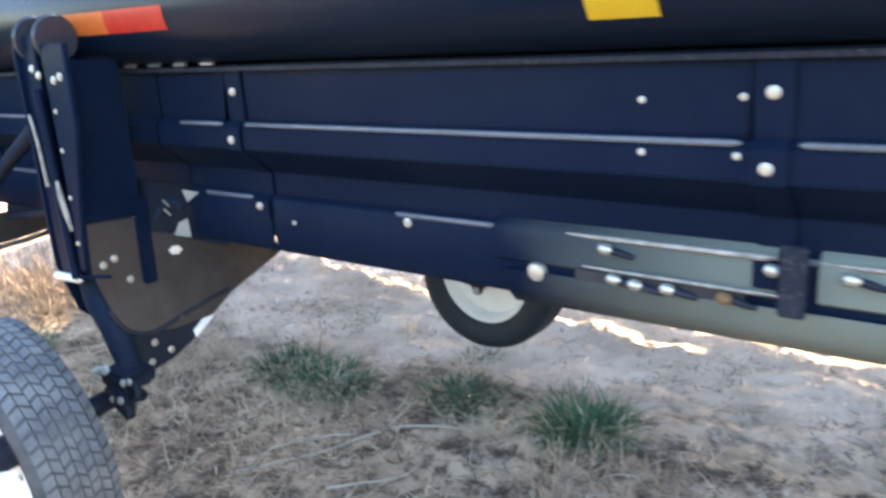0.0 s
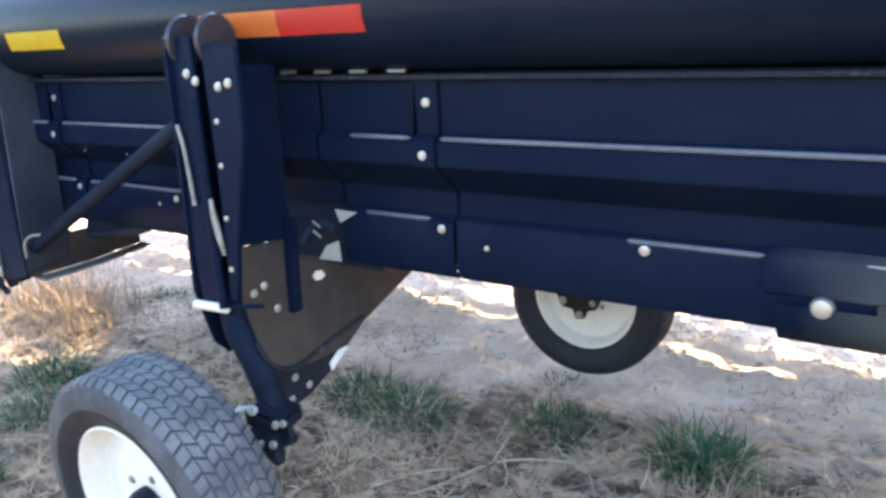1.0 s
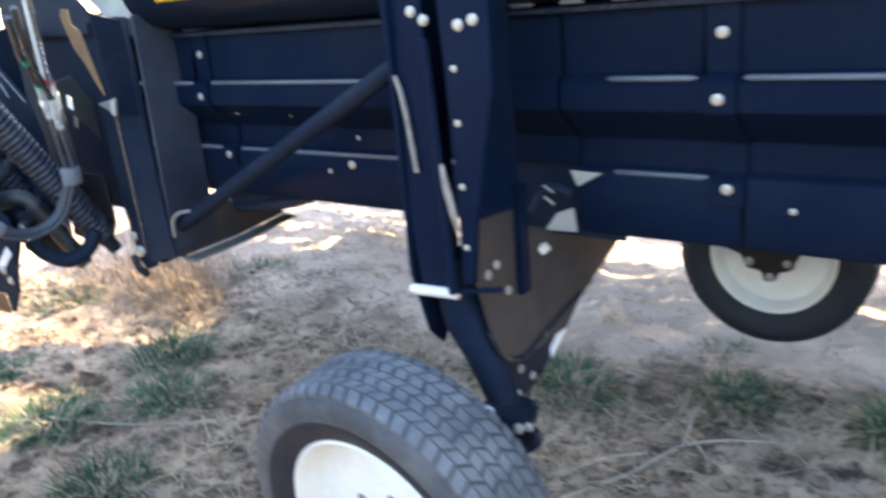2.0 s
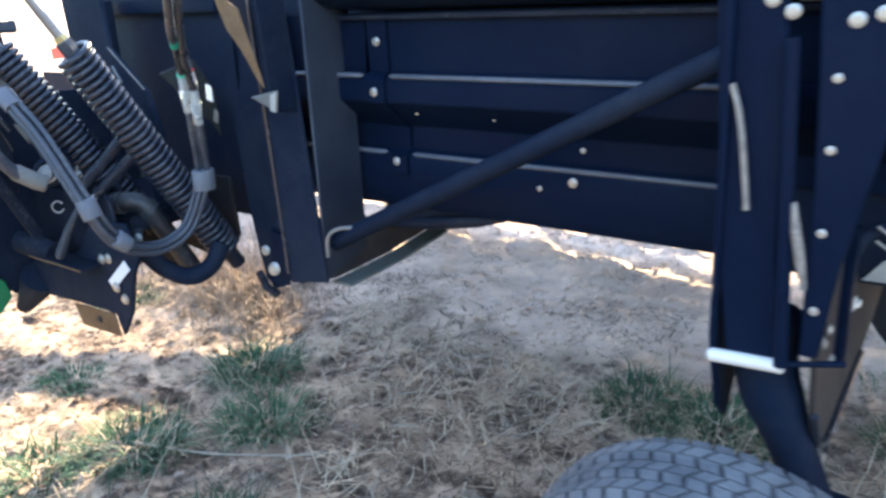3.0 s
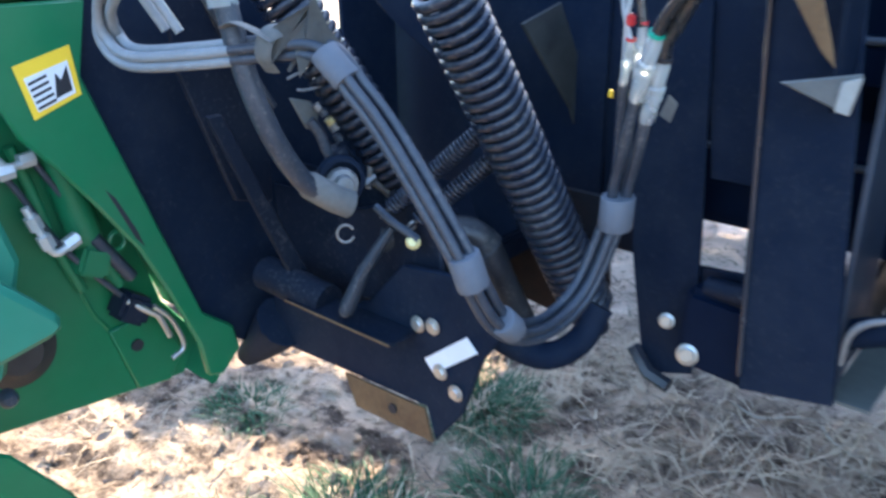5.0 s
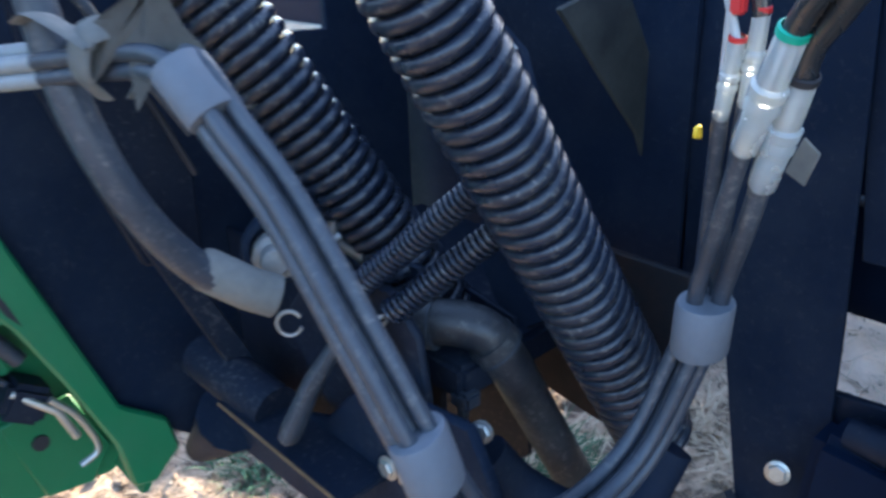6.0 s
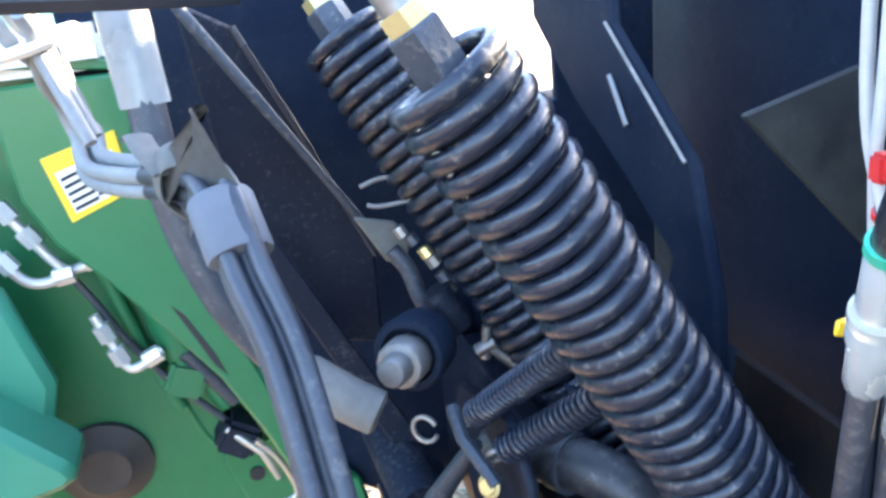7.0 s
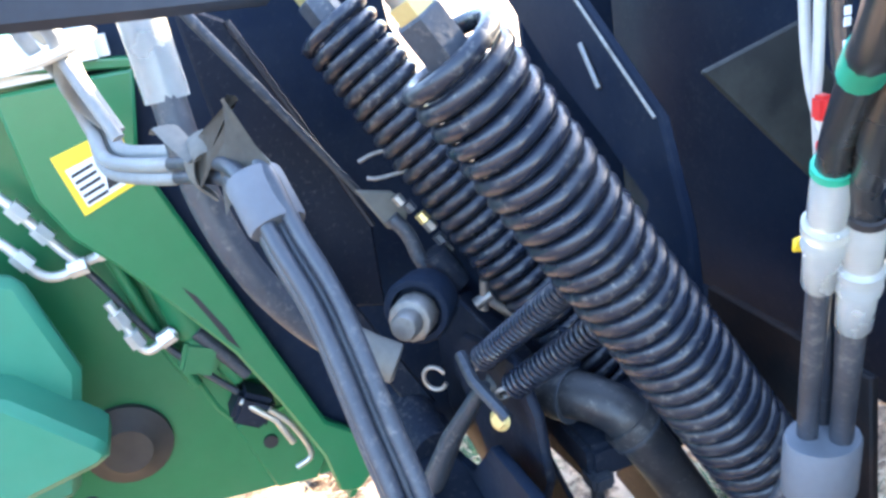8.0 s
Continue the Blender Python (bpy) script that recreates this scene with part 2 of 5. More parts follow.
def reflection_material():
    """Blue-black sheet with a grey-green reflection painted in, stronger towards one end."""
    m = BLACK.copy()
    m.name = "black sheet with painted reflection"
    n, link = m.node_tree.nodes, m.node_tree.links.new
    bsdf = n["Principled BSDF"]
    old = bsdf.inputs["Base Color"].links[0].from_socket
    co = n.new("ShaderNodeTexCoord").outputs["Object"]
    xyz = n.new("ShaderNodeSeparateXYZ")
    link(co, xyz.inputs[0])
    cloud = n.new("ShaderNodeTexNoise")
    cloud.inputs["Scale"].default_value, cloud.inputs["Detail"].default_value = 5, 8
    link(co, cloud.inputs["Vector"])
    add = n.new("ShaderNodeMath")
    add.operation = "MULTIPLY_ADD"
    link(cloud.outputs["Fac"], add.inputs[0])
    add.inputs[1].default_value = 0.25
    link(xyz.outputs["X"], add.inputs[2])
    # the painted reflection grows along x, broken by the noise
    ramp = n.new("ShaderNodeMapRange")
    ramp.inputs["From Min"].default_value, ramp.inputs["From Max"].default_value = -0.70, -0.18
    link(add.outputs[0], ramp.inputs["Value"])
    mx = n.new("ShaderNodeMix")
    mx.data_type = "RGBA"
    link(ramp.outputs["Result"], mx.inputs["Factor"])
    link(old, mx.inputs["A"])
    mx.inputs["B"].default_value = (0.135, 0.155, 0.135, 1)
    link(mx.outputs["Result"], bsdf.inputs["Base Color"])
    return m


REFLECTED = reflection_material()


# ---- mesh helpers ----
def link_mesh(name, bm, material, parent=None, label="", smooth=True):
    me = bpy.data.meshes.new(name)
    bmesh.ops.recalc_face_normals(bm, faces=bm.faces)
    bm.to_mesh(me)
    bm.free()
    me.materials.append(material)
    if smooth:
        me.shade_smooth()
        me.set_sharp_from_angle(angle=radians(38))
    ob = new(name, me)
    if parent:
        ob.parent = parent
        ob.matrix_parent_inverse = parent.matrix_world.inverted()
    if label:
        ob["label"] = label
    return ob


def part(name, bm, material, parent, label=""):
    return link_mesh(name, bm, material, parent, label)


def thing(name, label, category, at=(0, 0, 0), group="", kind=""):
    e = new(name)
    e.empty_display_size = 0.1
    e.matrix_world = Matrix.Translation(at)
    bpy.context.view_layer.update()
    return tagged(e, label, category, group, kind)


def bevelled(bm, width, segments=2):
    if width:
        edges = [e for e in bm.edges if len(e.link_faces) == 2 and e.calc_face_angle(0) > 0.6]
        bmesh.ops.bevel(bm, geom=edges, offset=width, segments=segments, affect="EDGES", clamp_overlap=True)
    return bm


def box(lo, hi, bevel=0.003, turn=None):
    """A bevelled box between two corners; turn: a matrix about its own centre."""
    bm = bmesh.new()
    lo, hi = Vector(lo), Vector(hi)
    bmesh.ops.create_cube(bm, size=1, matrix=Matrix.Diagonal((*(hi - lo), 1)))
    bevelled(bm, bevel)
    bm.transform(Matrix.Translation((lo + hi) / 2) @ (turn or Matrix()))
    return bm


def plate(points, axis, at, thick, bevel=0.002, holes=()):
    """A flat plate: an outline in the two other axes (in x, y, z order), from at to at + thick along the axis."""
    bm = bmesh.new()
    order = {"x": (1, 2, 0), "y": (0, 2, 1), "z": (0, 1, 2)}[axis]

    def put(p, d):
        v = [0, 0, 0]
        v[order[0]], v[order[1]], v[order[2]] = p[0], p[1], d
        return bm.verts.new(v)

    front = [put(p, at) for p in points]
    f = bm.faces.new(front)
    ret = bmesh.ops.extrude_face_region(bm, geom=[f])
    step = Vector((0, 0, 0))
    step[order[2]] = thick
    bmesh.ops.translate(bm, verts=[v for v in ret["geom"] if isinstance(v, bmesh.types.BMVert)], vec=step)
    bmesh.ops.recalc_face_normals(bm, faces=bm.faces)
    return bevelled(bm, bevel, 1)


def profile_x(points, x0, x1, thick, bevel=0.0):
    """A bent sheet: an open profile in y and z drawn out along x, with a thickness."""
    bm = bmesh.new()
    n = len(points)
    pts = [Vector((0, y, z)) for y, z in points]
    norms = []
    for i in range(n):
        a, b = pts[max(i - 1, 0)], pts[min(i + 1, n - 1)]
        d = (b - a).normalized()
        norms.append(Vector((0, -d.z, d.y)))
    outline = pts + [p + nn * thick for p, nn in reversed(list(zip(pts, norms)))]
    ring = [bm.verts.new((x0, p.y, p.z)) for p in outline]
    f = bm.faces.new(ring)
    ret = bmesh.ops.extrude_face_region(bm, geom=[f])
    bmesh.ops.translate(bm, verts=[v for v in ret["geom"] if isinstance(v, bmesh.types.BMVert)], vec=(x1 - x0, 0, 0))
    bmesh.ops.recalc_face_normals(bm, faces=bm.faces)
    return bevelled(bm, bevel, 2)


def smooth_path(points, steps=8):
    """Points along a Catmull-Rom curve through the given ones."""
    p = [Vector(q) for q in points]
    p = [2 * p[0] - p[1]] + p + [2 * p[-1] - p[-2]]
    out = []
    for i in range(1, len(p) - 2):
        for k in range(steps):
            t = k / steps
            a, b, c, d = p[i - 1], p[i], p[i + 1], p[i + 2]
            out.append(0.5 * (2 * b + (c - a) * t + (2 * a - 5 * b + 4 * c - d) * t * t + (3 * b - a - 3 * c + d) * t ** 3))
    out.append(p[-2])
    return out


def sweep(path, radius, sides=12, cap=True, squash=1.0):
    """A tube along a path; radius: a number or one for each point."""
    bm = bmesh.new()
    path = [Vector(p) for p in path]
    radii = radius if isinstance(radius, (list, tuple)) else [radius] * len(path)
    d = (path[1] - path[0]).normalized()
    side = d.cross(Vector((0, 0, 1)))
    if side.length < 1e-3:
        side = d.cross(Vector((1, 0, 0)))
    side.normalize()
    rings = []
    for i, p in enumerate(path):
        t = (path[min(i + 1, len(path) - 1)] - path[max(i - 1, 0)]).normalized()
        side = (side - t * side.dot(t)).normalized()
        up = t.cross(side)
        rings.append([bm.verts.new(p + radii[i] * (math.cos(a) * side + squash * math.sin(a) * up)) for a in (2 * math.pi * k / sides for k in range(sides))])
    for a, b in zip(rings, rings[1:]):
        for k in range(sides):
            bm.faces.new((a[k], a[(k + 1) % sides], b[(k + 1) % sides], b[k]))
    if cap:
        bm.faces.new(rings[0][::-1])
        bm.faces.new(rings[-1])
    return bm


def frame_of(axis, at):
    """A matrix whose z runs along axis, standing at a point."""
    return Matrix.Translation(at) @ Vector(axis).to_track_quat("Z", "Y").to_matrix().to_4x4()


def lathe(outline, m, segments=48):
    """A turned shape: (radius, height) pairs about the matrix's z."""
    bm = bmesh.new()
    rings = []
    for r, h in outline:
        if r < 1e-6:
            rings.append([bm.verts.new((0, 0, h))])
        else:
            rings.append([bm.verts.new((r * math.cos(2 * math.pi * k / segments), r * math.sin(2 * math.pi * k / segments), h)) for k in range(segments)])
    for a, b in zip(rings, rings[1:]):
        for k in range(segments):
            j = (k + 1) % segments
            if len(a) == 1 and len(b) > 1:
                bm.faces.new((a[0], b[k], b[j]))
            elif len(b) == 1 and len(a) > 1:
                bm.faces.new((a[k], a[j], b[0]))
            elif len(a) > 1:
                bm.faces.new((a[k], a[j], b[j], b[k]))
    bm.transform(m)
    return bm


def coil(a, b, radius, wire, turns, sides=8, per_turn=20, ends=True):
    """A coil spring from a to b."""
    a, b = Vector(a), Vector(b)
    m = frame_of(b - a, a)
    length = (b - a).length
    pts = []
    n = int(turns * per_turn)
    for i in range(n + 1):
        ang = 2 * math.pi * i / per_turn
        pts.append(m @ Vector((radius * math.cos(ang), radius * math.sin(ang), length * i / n)))
    return sweep(pts, wire, sides)


def join(*meshes):
    out = bmesh.new()
    for bm in meshes:
        me = bpy.data.meshes.new("tmp")
        bm.to_mesh(me)
        bm.free()
        out.from_mesh(me)
        bpy.data.meshes.remove(me)
    return out


def bolt_mesh(size=0.011):
    """A domed hexagonal head on a washer, along z."""
    washer = lathe([(0, 0), (size * 1.25, 0), (size * 1.25, size * 0.16), (size * 1.15, size * 0.22), (0, size * 0.22)], Matrix(), 20)
    head = lathe([(size * 0.96, size * 0.2), (size * 0.98, size * 0.50), (size * 0.82, size * 0.62), (size * 0.5, size * 0.62), (0, size * 0.6)], Matrix(), 6)
    return join(washer, head)


_bolts = {}


def bolt(parent, at, axis=(0, -1, 0), size=0.011, material=None, name="bolt"):
    material = material or ZINC
    key = (size, material.name)
    if key not in _bolts:
        first = link_mesh(name, bolt_mesh(size), material)
        _bolts[key] = first.data
        ob = first
    else:
        ob = new(name, _bolts[key])
    ob.parent = parent
    ob.matrix_parent_inverse = parent.matrix_world.inverted()
    ob.matrix_world = frame_of(axis, at) @ pose(0, 0, 0, 0, 0, random.uniform(0, 60))
    return ob


# ---- ground ----
def bumps(x, y):
    v = Vector((x, y, 0))
    z = 0.028 * noise.fractal(v * 0.9, 1.0, 2.0, 4) + 0.020 * noise.fractal(v * 5, 0.9, 2.1, 4)
    return z + 0.013 * noise.noise(v * 11) + 0.008 * noise.noise(v * 21)


def make_ground():
    xs = np.concatenate([[-3000, -300, -60, -20, -12], np.arange(-8, 2.4, 0.024), [3.5, 6, 14, 50, 300, 3000]])
    ys = np.concatenate([[-3000, -300, -50, -12, -4, -1.5, -0.5], np.arange(0.2, 6.2, 0.024), [7, 9, 14, 40, 300, 3000]])
    verts = [(x, y, bumps(x, y) if -9 < x < 3 and 0 < y < 7 else 0) for y in ys for x in xs]
    w = len(xs)
    faces = [(j * w + i, j * w + i + 1, (j + 1) * w + i + 1, (j + 1) * w + i) for j in range(len(ys) - 1) for i in range(w - 1)]
    me = bpy.data.meshes.new("ground")
    me.from_pydata(verts, [], faces)
    me.materials.append(SOIL)
    me.shade_smooth()
    return tagged(new("ground", me), "dry pale dirt strewn with straw and dead grass", "ground", kind="structure")


ground = make_ground()


def reflected_belt():
    """An unseen ragged dark tree belt, added far behind the camera to darken reflections."""
    bm = bmesh.new()
    n = 62
    for i in range(n):
        x = -26 + 2 * i
        h = 8 + 3 * noise.noise(Vector((x * 0.15, 0, 0))) + 1.5 * noise.noise(Vector((x * 0.7, 5, 0)))
        y = -30 + 2 * noise.noise(Vector((x * 0.2, 9, 0)))
        bmesh.ops.create_icosphere(bm, subdivisions=2, radius=1, matrix=Matrix.Translation((x, y, h * 0.45)) @ Matrix.Diagonal((2.6, 2.2, h * 0.55, 1)))
    for v in bm.verts:
        v.co += v.normal * 0.5 * noise.noise(v.co * 0.8)
    return tagged(link_mesh("backdrop", bm, BELT), "unseen dark tree belt added to darken reflections", "trees", kind="structure")


reflected_belt()


def strand(verts, faces, base, heading, length, lean, width, droop, segs=4):
    """Adds one tapered blade: a bent strip."""
    d = Vector((math.cos(heading), math.sin(heading), 0))
    s = Vector((-d.y, d.x, 0)) * width / 2
    start = len(verts)
    p = Vector(base)
    ang = lean
    for i in range(segs + 1):
        f = 1 - 0.85 * i / segs
        verts.append(p + s * f)
        verts.append(p - s * f)
        p = p + (d * math.cos(ang) + Vector((0, 0, math.sin(ang)))) * (length / segs)
        ang -= droop / segs
    for i in range(segs):
        a = start + 2 * i
        faces.append((a, a + 1, a + 3, a + 2))


def blades(name, material, rows):
    verts, faces = [], []
    for r in rows:
        strand(verts, faces, *r)
    me = bpy.data.meshes.new(name)
    me.from_pydata([tuple(v) for v in verts], [], faces)
    me.materials.append(material)
    me.shade_smooth()
    return me


def grass_tuft(at, radius, count, height):
    t = thing("grass_tuft", "green grass tuft with dry blades in pale dirt", "grass", (at[0], at[1], bumps(*at)), "grass tufts")
    rows, dead = [], []
    for i in range(int(count * 4.2)):
        a, r = random.uniform(0, 6.283), radius * 1.3 * random.random() ** 0.65
        base = (at[0] + r * math.cos(a), at[1] + r * math.sin(a), bumps(*at) - 0.01)
        row = (base, a + random.gauss(0, 0.7), height * random.uniform(0.45, 1.2), random.uniform(0.3, 1.4), random.uniform(0.004, 0.009), random.uniform(0.6, 2.8))
        (dead if random.random() < 0.10 else rows).append(row)
    for nm, material, some in (("grass", LEAF, rows), ("dry_grass", DRY, dead)):
        ob = new(nm, blades(nm, material, some))
        ob.parent = t
        ob.matrix_parent_inverse = t.matrix_world.inverted()
        tagged(ob, kind="stuff")
    return t


for spot in ((-1.24, 2.53, 0.12, 190, 0.15), (-1.78, 2.51, 0.11, 130, 0.12), (-2.33, 2.34, 0.13, 170, 0.13), (-2.60, 2.38, 0.12, 150, 0.13),
             (-3.97, 1.85, 0.12, 160, 0.14), (-3.64, 1.60, 0.12, 170, 0.13), (-3.88, 1.24, 0.14, 190, 0.13), (-4.50, 1.39, 0.10, 90, 0.08),
             (-4.02, 1.0, 0.12, 110, 0.1), (-4.49, 2.78, 0.13, 110, 0.1), (-3.28, 1.10, 0.11, 120, 0.12), (-1.95, 2.9, 0.08, 50, 0.06), (-5.1, 2.0, 0.14, 120, 0.12)):
    grass_tuft(spot[:2], *spot[2:])


def litter(name, label, material, count, seed, wide, low, long, tight=1.1):
    """Stems strewn in drifts: more where the slow noise is high, lying or leaning a little."""
    rng = random.Random(seed)
    rows = []
    while len(rows) < count:
        x, y = rng.uniform(-6.2, 0.8), rng.uniform(0.5, 4.8)
        if noise.noise(Vector((x * tight, y * tight, seed))) + 0.35 * noise.noise(Vector((x * 4, y * 4, seed))) < rng.uniform(low, 0.45):
            continue
        rows.append(((x, y, bumps(x, y) + rng.uniform(-0.002, 0.012)), rng.gauss(0.6, 1.2) + rng.choice((0, math.pi)), rng.uniform(*long), rng.uniform(-0.05, 0.3),
                     rng.uniform(*wide), rng.uniform(-0.6, 0.8), 3))
    return tagged(new(name, blades(name, material, rows)), label, "straw", kind="stuff")


litter("straw_litter", "scattered pale straw and dead grass stems on dirt", DRY, 3600, 3, (0.0025, 0.006), -0.1, (0.04, 0.18), 2.4)
litter("leaf_litter", "scattered rotten brown stems and chaff on dirt", MULCH, 9000, 9, (0.003, 0.009), -0.05, (0.015, 0.06), 2.2)


def straw_clumps():
    """Loose tangles of bleached straw: bent stems springing every way out of many small centres."""
    rng = random.Random(21)
    rows = []
    n = 0
    while n < 100:
        x, y = rng.uniform(-4.0, -0.2), rng.uniform(0.95, 2.75)
        if noise.noise(Vector((x * 1.6, y * 1.6, 57))) < rng.uniform(-0.35, 0.45):
            continue
        n += 1
        size, turn = rng.uniform(0.05, 0.16), rng.uniform(0, 6.283)
        for k in range(rng.randint(8, 26)):
            a, r = rng.uniform(0, 6.283), size * rng.random()
            px, py = x + r * math.cos(a), y + r * math.sin(a)
            rows.append(((px, py, bumps(px, py) + rng.uniform(0, 0.02)), rng.gauss(turn, 0.9) + rng.choice((0, math.pi)), rng.uniform(0.07, 0.26), rng.uniform(-0.05, 0.55),
                         rng.uniform(0.003, 0.0065), rng.uniform(-0.5, 1.9), 6))
    return tagged(new("straw_clump", blades("straw_clump", DRY, rows)), "loose tangles of bleached straw on brown dirt", "straw", kind="stuff")


straw_clumps()


def clods():
    """Crumbs and small clods of earth, thicker where the slow noise is high."""
    rng = random.Random(12)
    ball = bmesh.new()
    bmesh.ops.create_icosphere(ball, subdivisions=1, radius=1)
    unit = [v.co.copy() for v in ball.verts]
    tris = [tuple(v.index for v in f.verts) for f in ball.faces]
    ball.free()
    verts, faces = [], []
    n = 0
    while n < 9000:
        x, y = rng.uniform(-5.6, 0.5), 0.6 + 3.4 * rng.random() ** 1.1
        if noise.noise(Vector((x * 1.7, y * 1.7, 31))) + 0.4 * noise.noise(Vector((x * 6, y * 6, 31))) < rng.uniform(-0.3, 0.5):
            continue
        r = 0.003 + 0.015 * rng.random() ** 2.5
        m = Matrix.Translation((x, y, bumps(x, y) + r * 0.2)) @ pose(0, 0, 0, 0, 0, rng.uniform(0, 360)) @ Matrix.Diagonal((r * rng.uniform(0.8, 1.6), r, r * rng.uniform(0.5, 0.9), 1))
        s = len(verts)
        verts += [tuple(m @ (c * rng.uniform(0.75, 1.2))) for c in unit]
        faces += [(a + s, bb + s, c + s) for a, bb, c in tris]
        n += 1
    me = bpy.data.meshes.new("soil_clod")
    me.from_pydata(verts, [], faces)
    me.materials.append(SOIL)
    return tagged(new("soil_clod", me), "small crumbs and clods of dry earth", "clods", kind="stuff")


clods()


def mat_of_litter(at, size, count, seed):
    """A dark thatch of short rotten stems under the pale ones."""
    rng = random.Random(seed)
    rows = []
    for i in range(count // 2):
        a, r = rng.uniform(0, 6.283), size * math.sqrt(rng.random())
        x, y = at[0] + r * math.cos(a), at[1] + 0.8 * r * math.sin(a)
        rows.append(((x, y, bumps(x, y) + rng.uniform(0, 0.012)), rng.uniform(0, 6.283), rng.uniform(0.015, 0.07), rng.uniform(-0.1, 0.35), rng.uniform(0.004, 0.012), rng.uniform(-1, 1), 3))
    return tagged(new("thatch", blades("thatch", MULCH, rows)), "dark thatch of rotten stems on dirt", "thatch", kind="stuff")


for k, (at, size, count) in enumerate((((-3.15, 2.0), 0.45, 900), ((-2.6, 2.05), 0.45, 900), ((-2.3, 1.7), 0.4, 600), ((-2.9, 1.5), 0.35, 500), ((-3.45, 2.3), 0.45, 700), ((-4.3, 2.2), 0.5, 800),
                                       ((-4.9, 2.4), 0.5, 900), ((-3.9, 2.6), 0.5, 700), ((-2.0, 1.95), 0.4, 600), ((-0.75, 2.2), 0.35, 500), ((-1.0, 2.4), 0.3, 300), ((-1.75, 2.3), 0.35, 300), ((-3.6, 1.5), 0.35, 500), ((-3.3, 1.35), 0.5, 800), ((-2.7, 1.25), 0.45, 700), ((-4.5, 2.7), 0.5, 800), ((-5.2, 2.2), 0.5, 800), ((-2.2, 2.35), 0.4, 400), ((-1.55, 1.75), 0.4, 400))):
    mat_of_litter(at, size, count, 140 + k)


def weed(at, size, count, seed, tall, pale):
    rng = random.Random(seed)
    rows = []
    for i in range(int(count * (0.22 if pale else 0.6))):
        a, r = rng.uniform(0, 6.283), size * math.sqrt(rng.random())
        x, y = at[0] + r * math.cos(a), at[1] + 0.8 * r * math.sin(a)
        rows.append(((x, y, bumps(x, y) + rng.uniform(0, tall * 0.35)), rng.uniform(0, 6.283), rng.uniform(0.5, 1.6) * tall + 0.04, rng.uniform(0.0, 0.5) if pale else rng.uniform(0.05, 1.2), rng.uniform(0.0025, 0.0075), rng.uniform(-2.6, 3.0), 7))
    ob = new("dead_weed", blades("dead_weed", DRY if pale else WEED, rows))
    return tagged(ob, "tangled pale dead grass lying on dirt" if pale else "tangled brown dead weed standing on dirt", "dead weed", kind="stuff")


for k, (at, size, count, tall, pale) in enumerate((((-4.68, 2.36), 0.27, 900, 0.22, 0), ((-5.15, 2.35), 0.30, 500, 0.18, 0), ((-4.35, 2.2), 0.22, 400, 0.10, 0), ((-4.75, 2.6), 0.35, 300, 0.11, 0), ((-4.45, 2.15), 0.3, 200, 0.07, 0), ((-3.3, 2.2), 0.35, 330, 0.07, 1), ((-2.95, 2.35), 0.4, 330, 0.06, 1),
                                                  ((-1.0, 2.2), 0.28, 240, 0.09, 0), ((-3.75, 2.05), 0.25, 160, 0.06, 1), ((-2.75, 1.95), 0.35, 260, 0.06, 1), ((-3.05, 1.75), 0.3, 260, 0.06, 1),
                                                  ((-3.35, 1.75), 0.22, 160, 0.05, 1), ((-2.2, 1.95), 0.35, 160, 0.05, 0), ((-1.75, 2.05), 0.3, 120, 0.05, 1), ((-0.8, 2.6), 0.35, 180, 0.05, 1), ((-3.15, 2.0), 0.45, 520, 0.07, 1), ((-2.6, 2.1), 0.45, 480, 0.06, 1), ((-2.3, 1.7), 0.4, 320, 0.06, 1), ((-2.9, 1.5), 0.35, 320, 0.06, 1),
                                                  ((-3.5, 2.5), 0.4, 300, 0.07, 1), ((-5.4, 2.0), 0.4, 300, 0.14, 0), ((-5.6, 2.7), 0.5, 360, 0.16, 0), ((-2.4, 2.8), 0.3, 160, 0.05, 1), ((-0.55, 2.15), 0.3, 240, 0.08, 1), ((-1.3, 2.1), 0.25, 140, 0.06, 1))):
    weed(at, size, count, 40 + k, tall, pale)


def stalk(points, r, twigs=()):
    t = thing("dead_stalk", "bleached dead plant stalk lying on dirt", "stalk", (*points[0], 0), "dead stalks")
    path = smooth_path([(x, y, bumps(x, y) + 0.012) for x, y in points], 6)
    part("stem", sweep(path, [r * (1 - 0.6 * i / len(path)) for i in range(len(path))], 7), STICK, t)
    for tw in twigs:
        path = smooth_path([(x, y, bumps(x, y) + 0.015) for x, y in tw], 6)
        part("twig", sweep(path, [r * 0.6 * (1 - 0.6 * i / len(path)) for i in range(len(path))], 6), STICK, t)
    return t


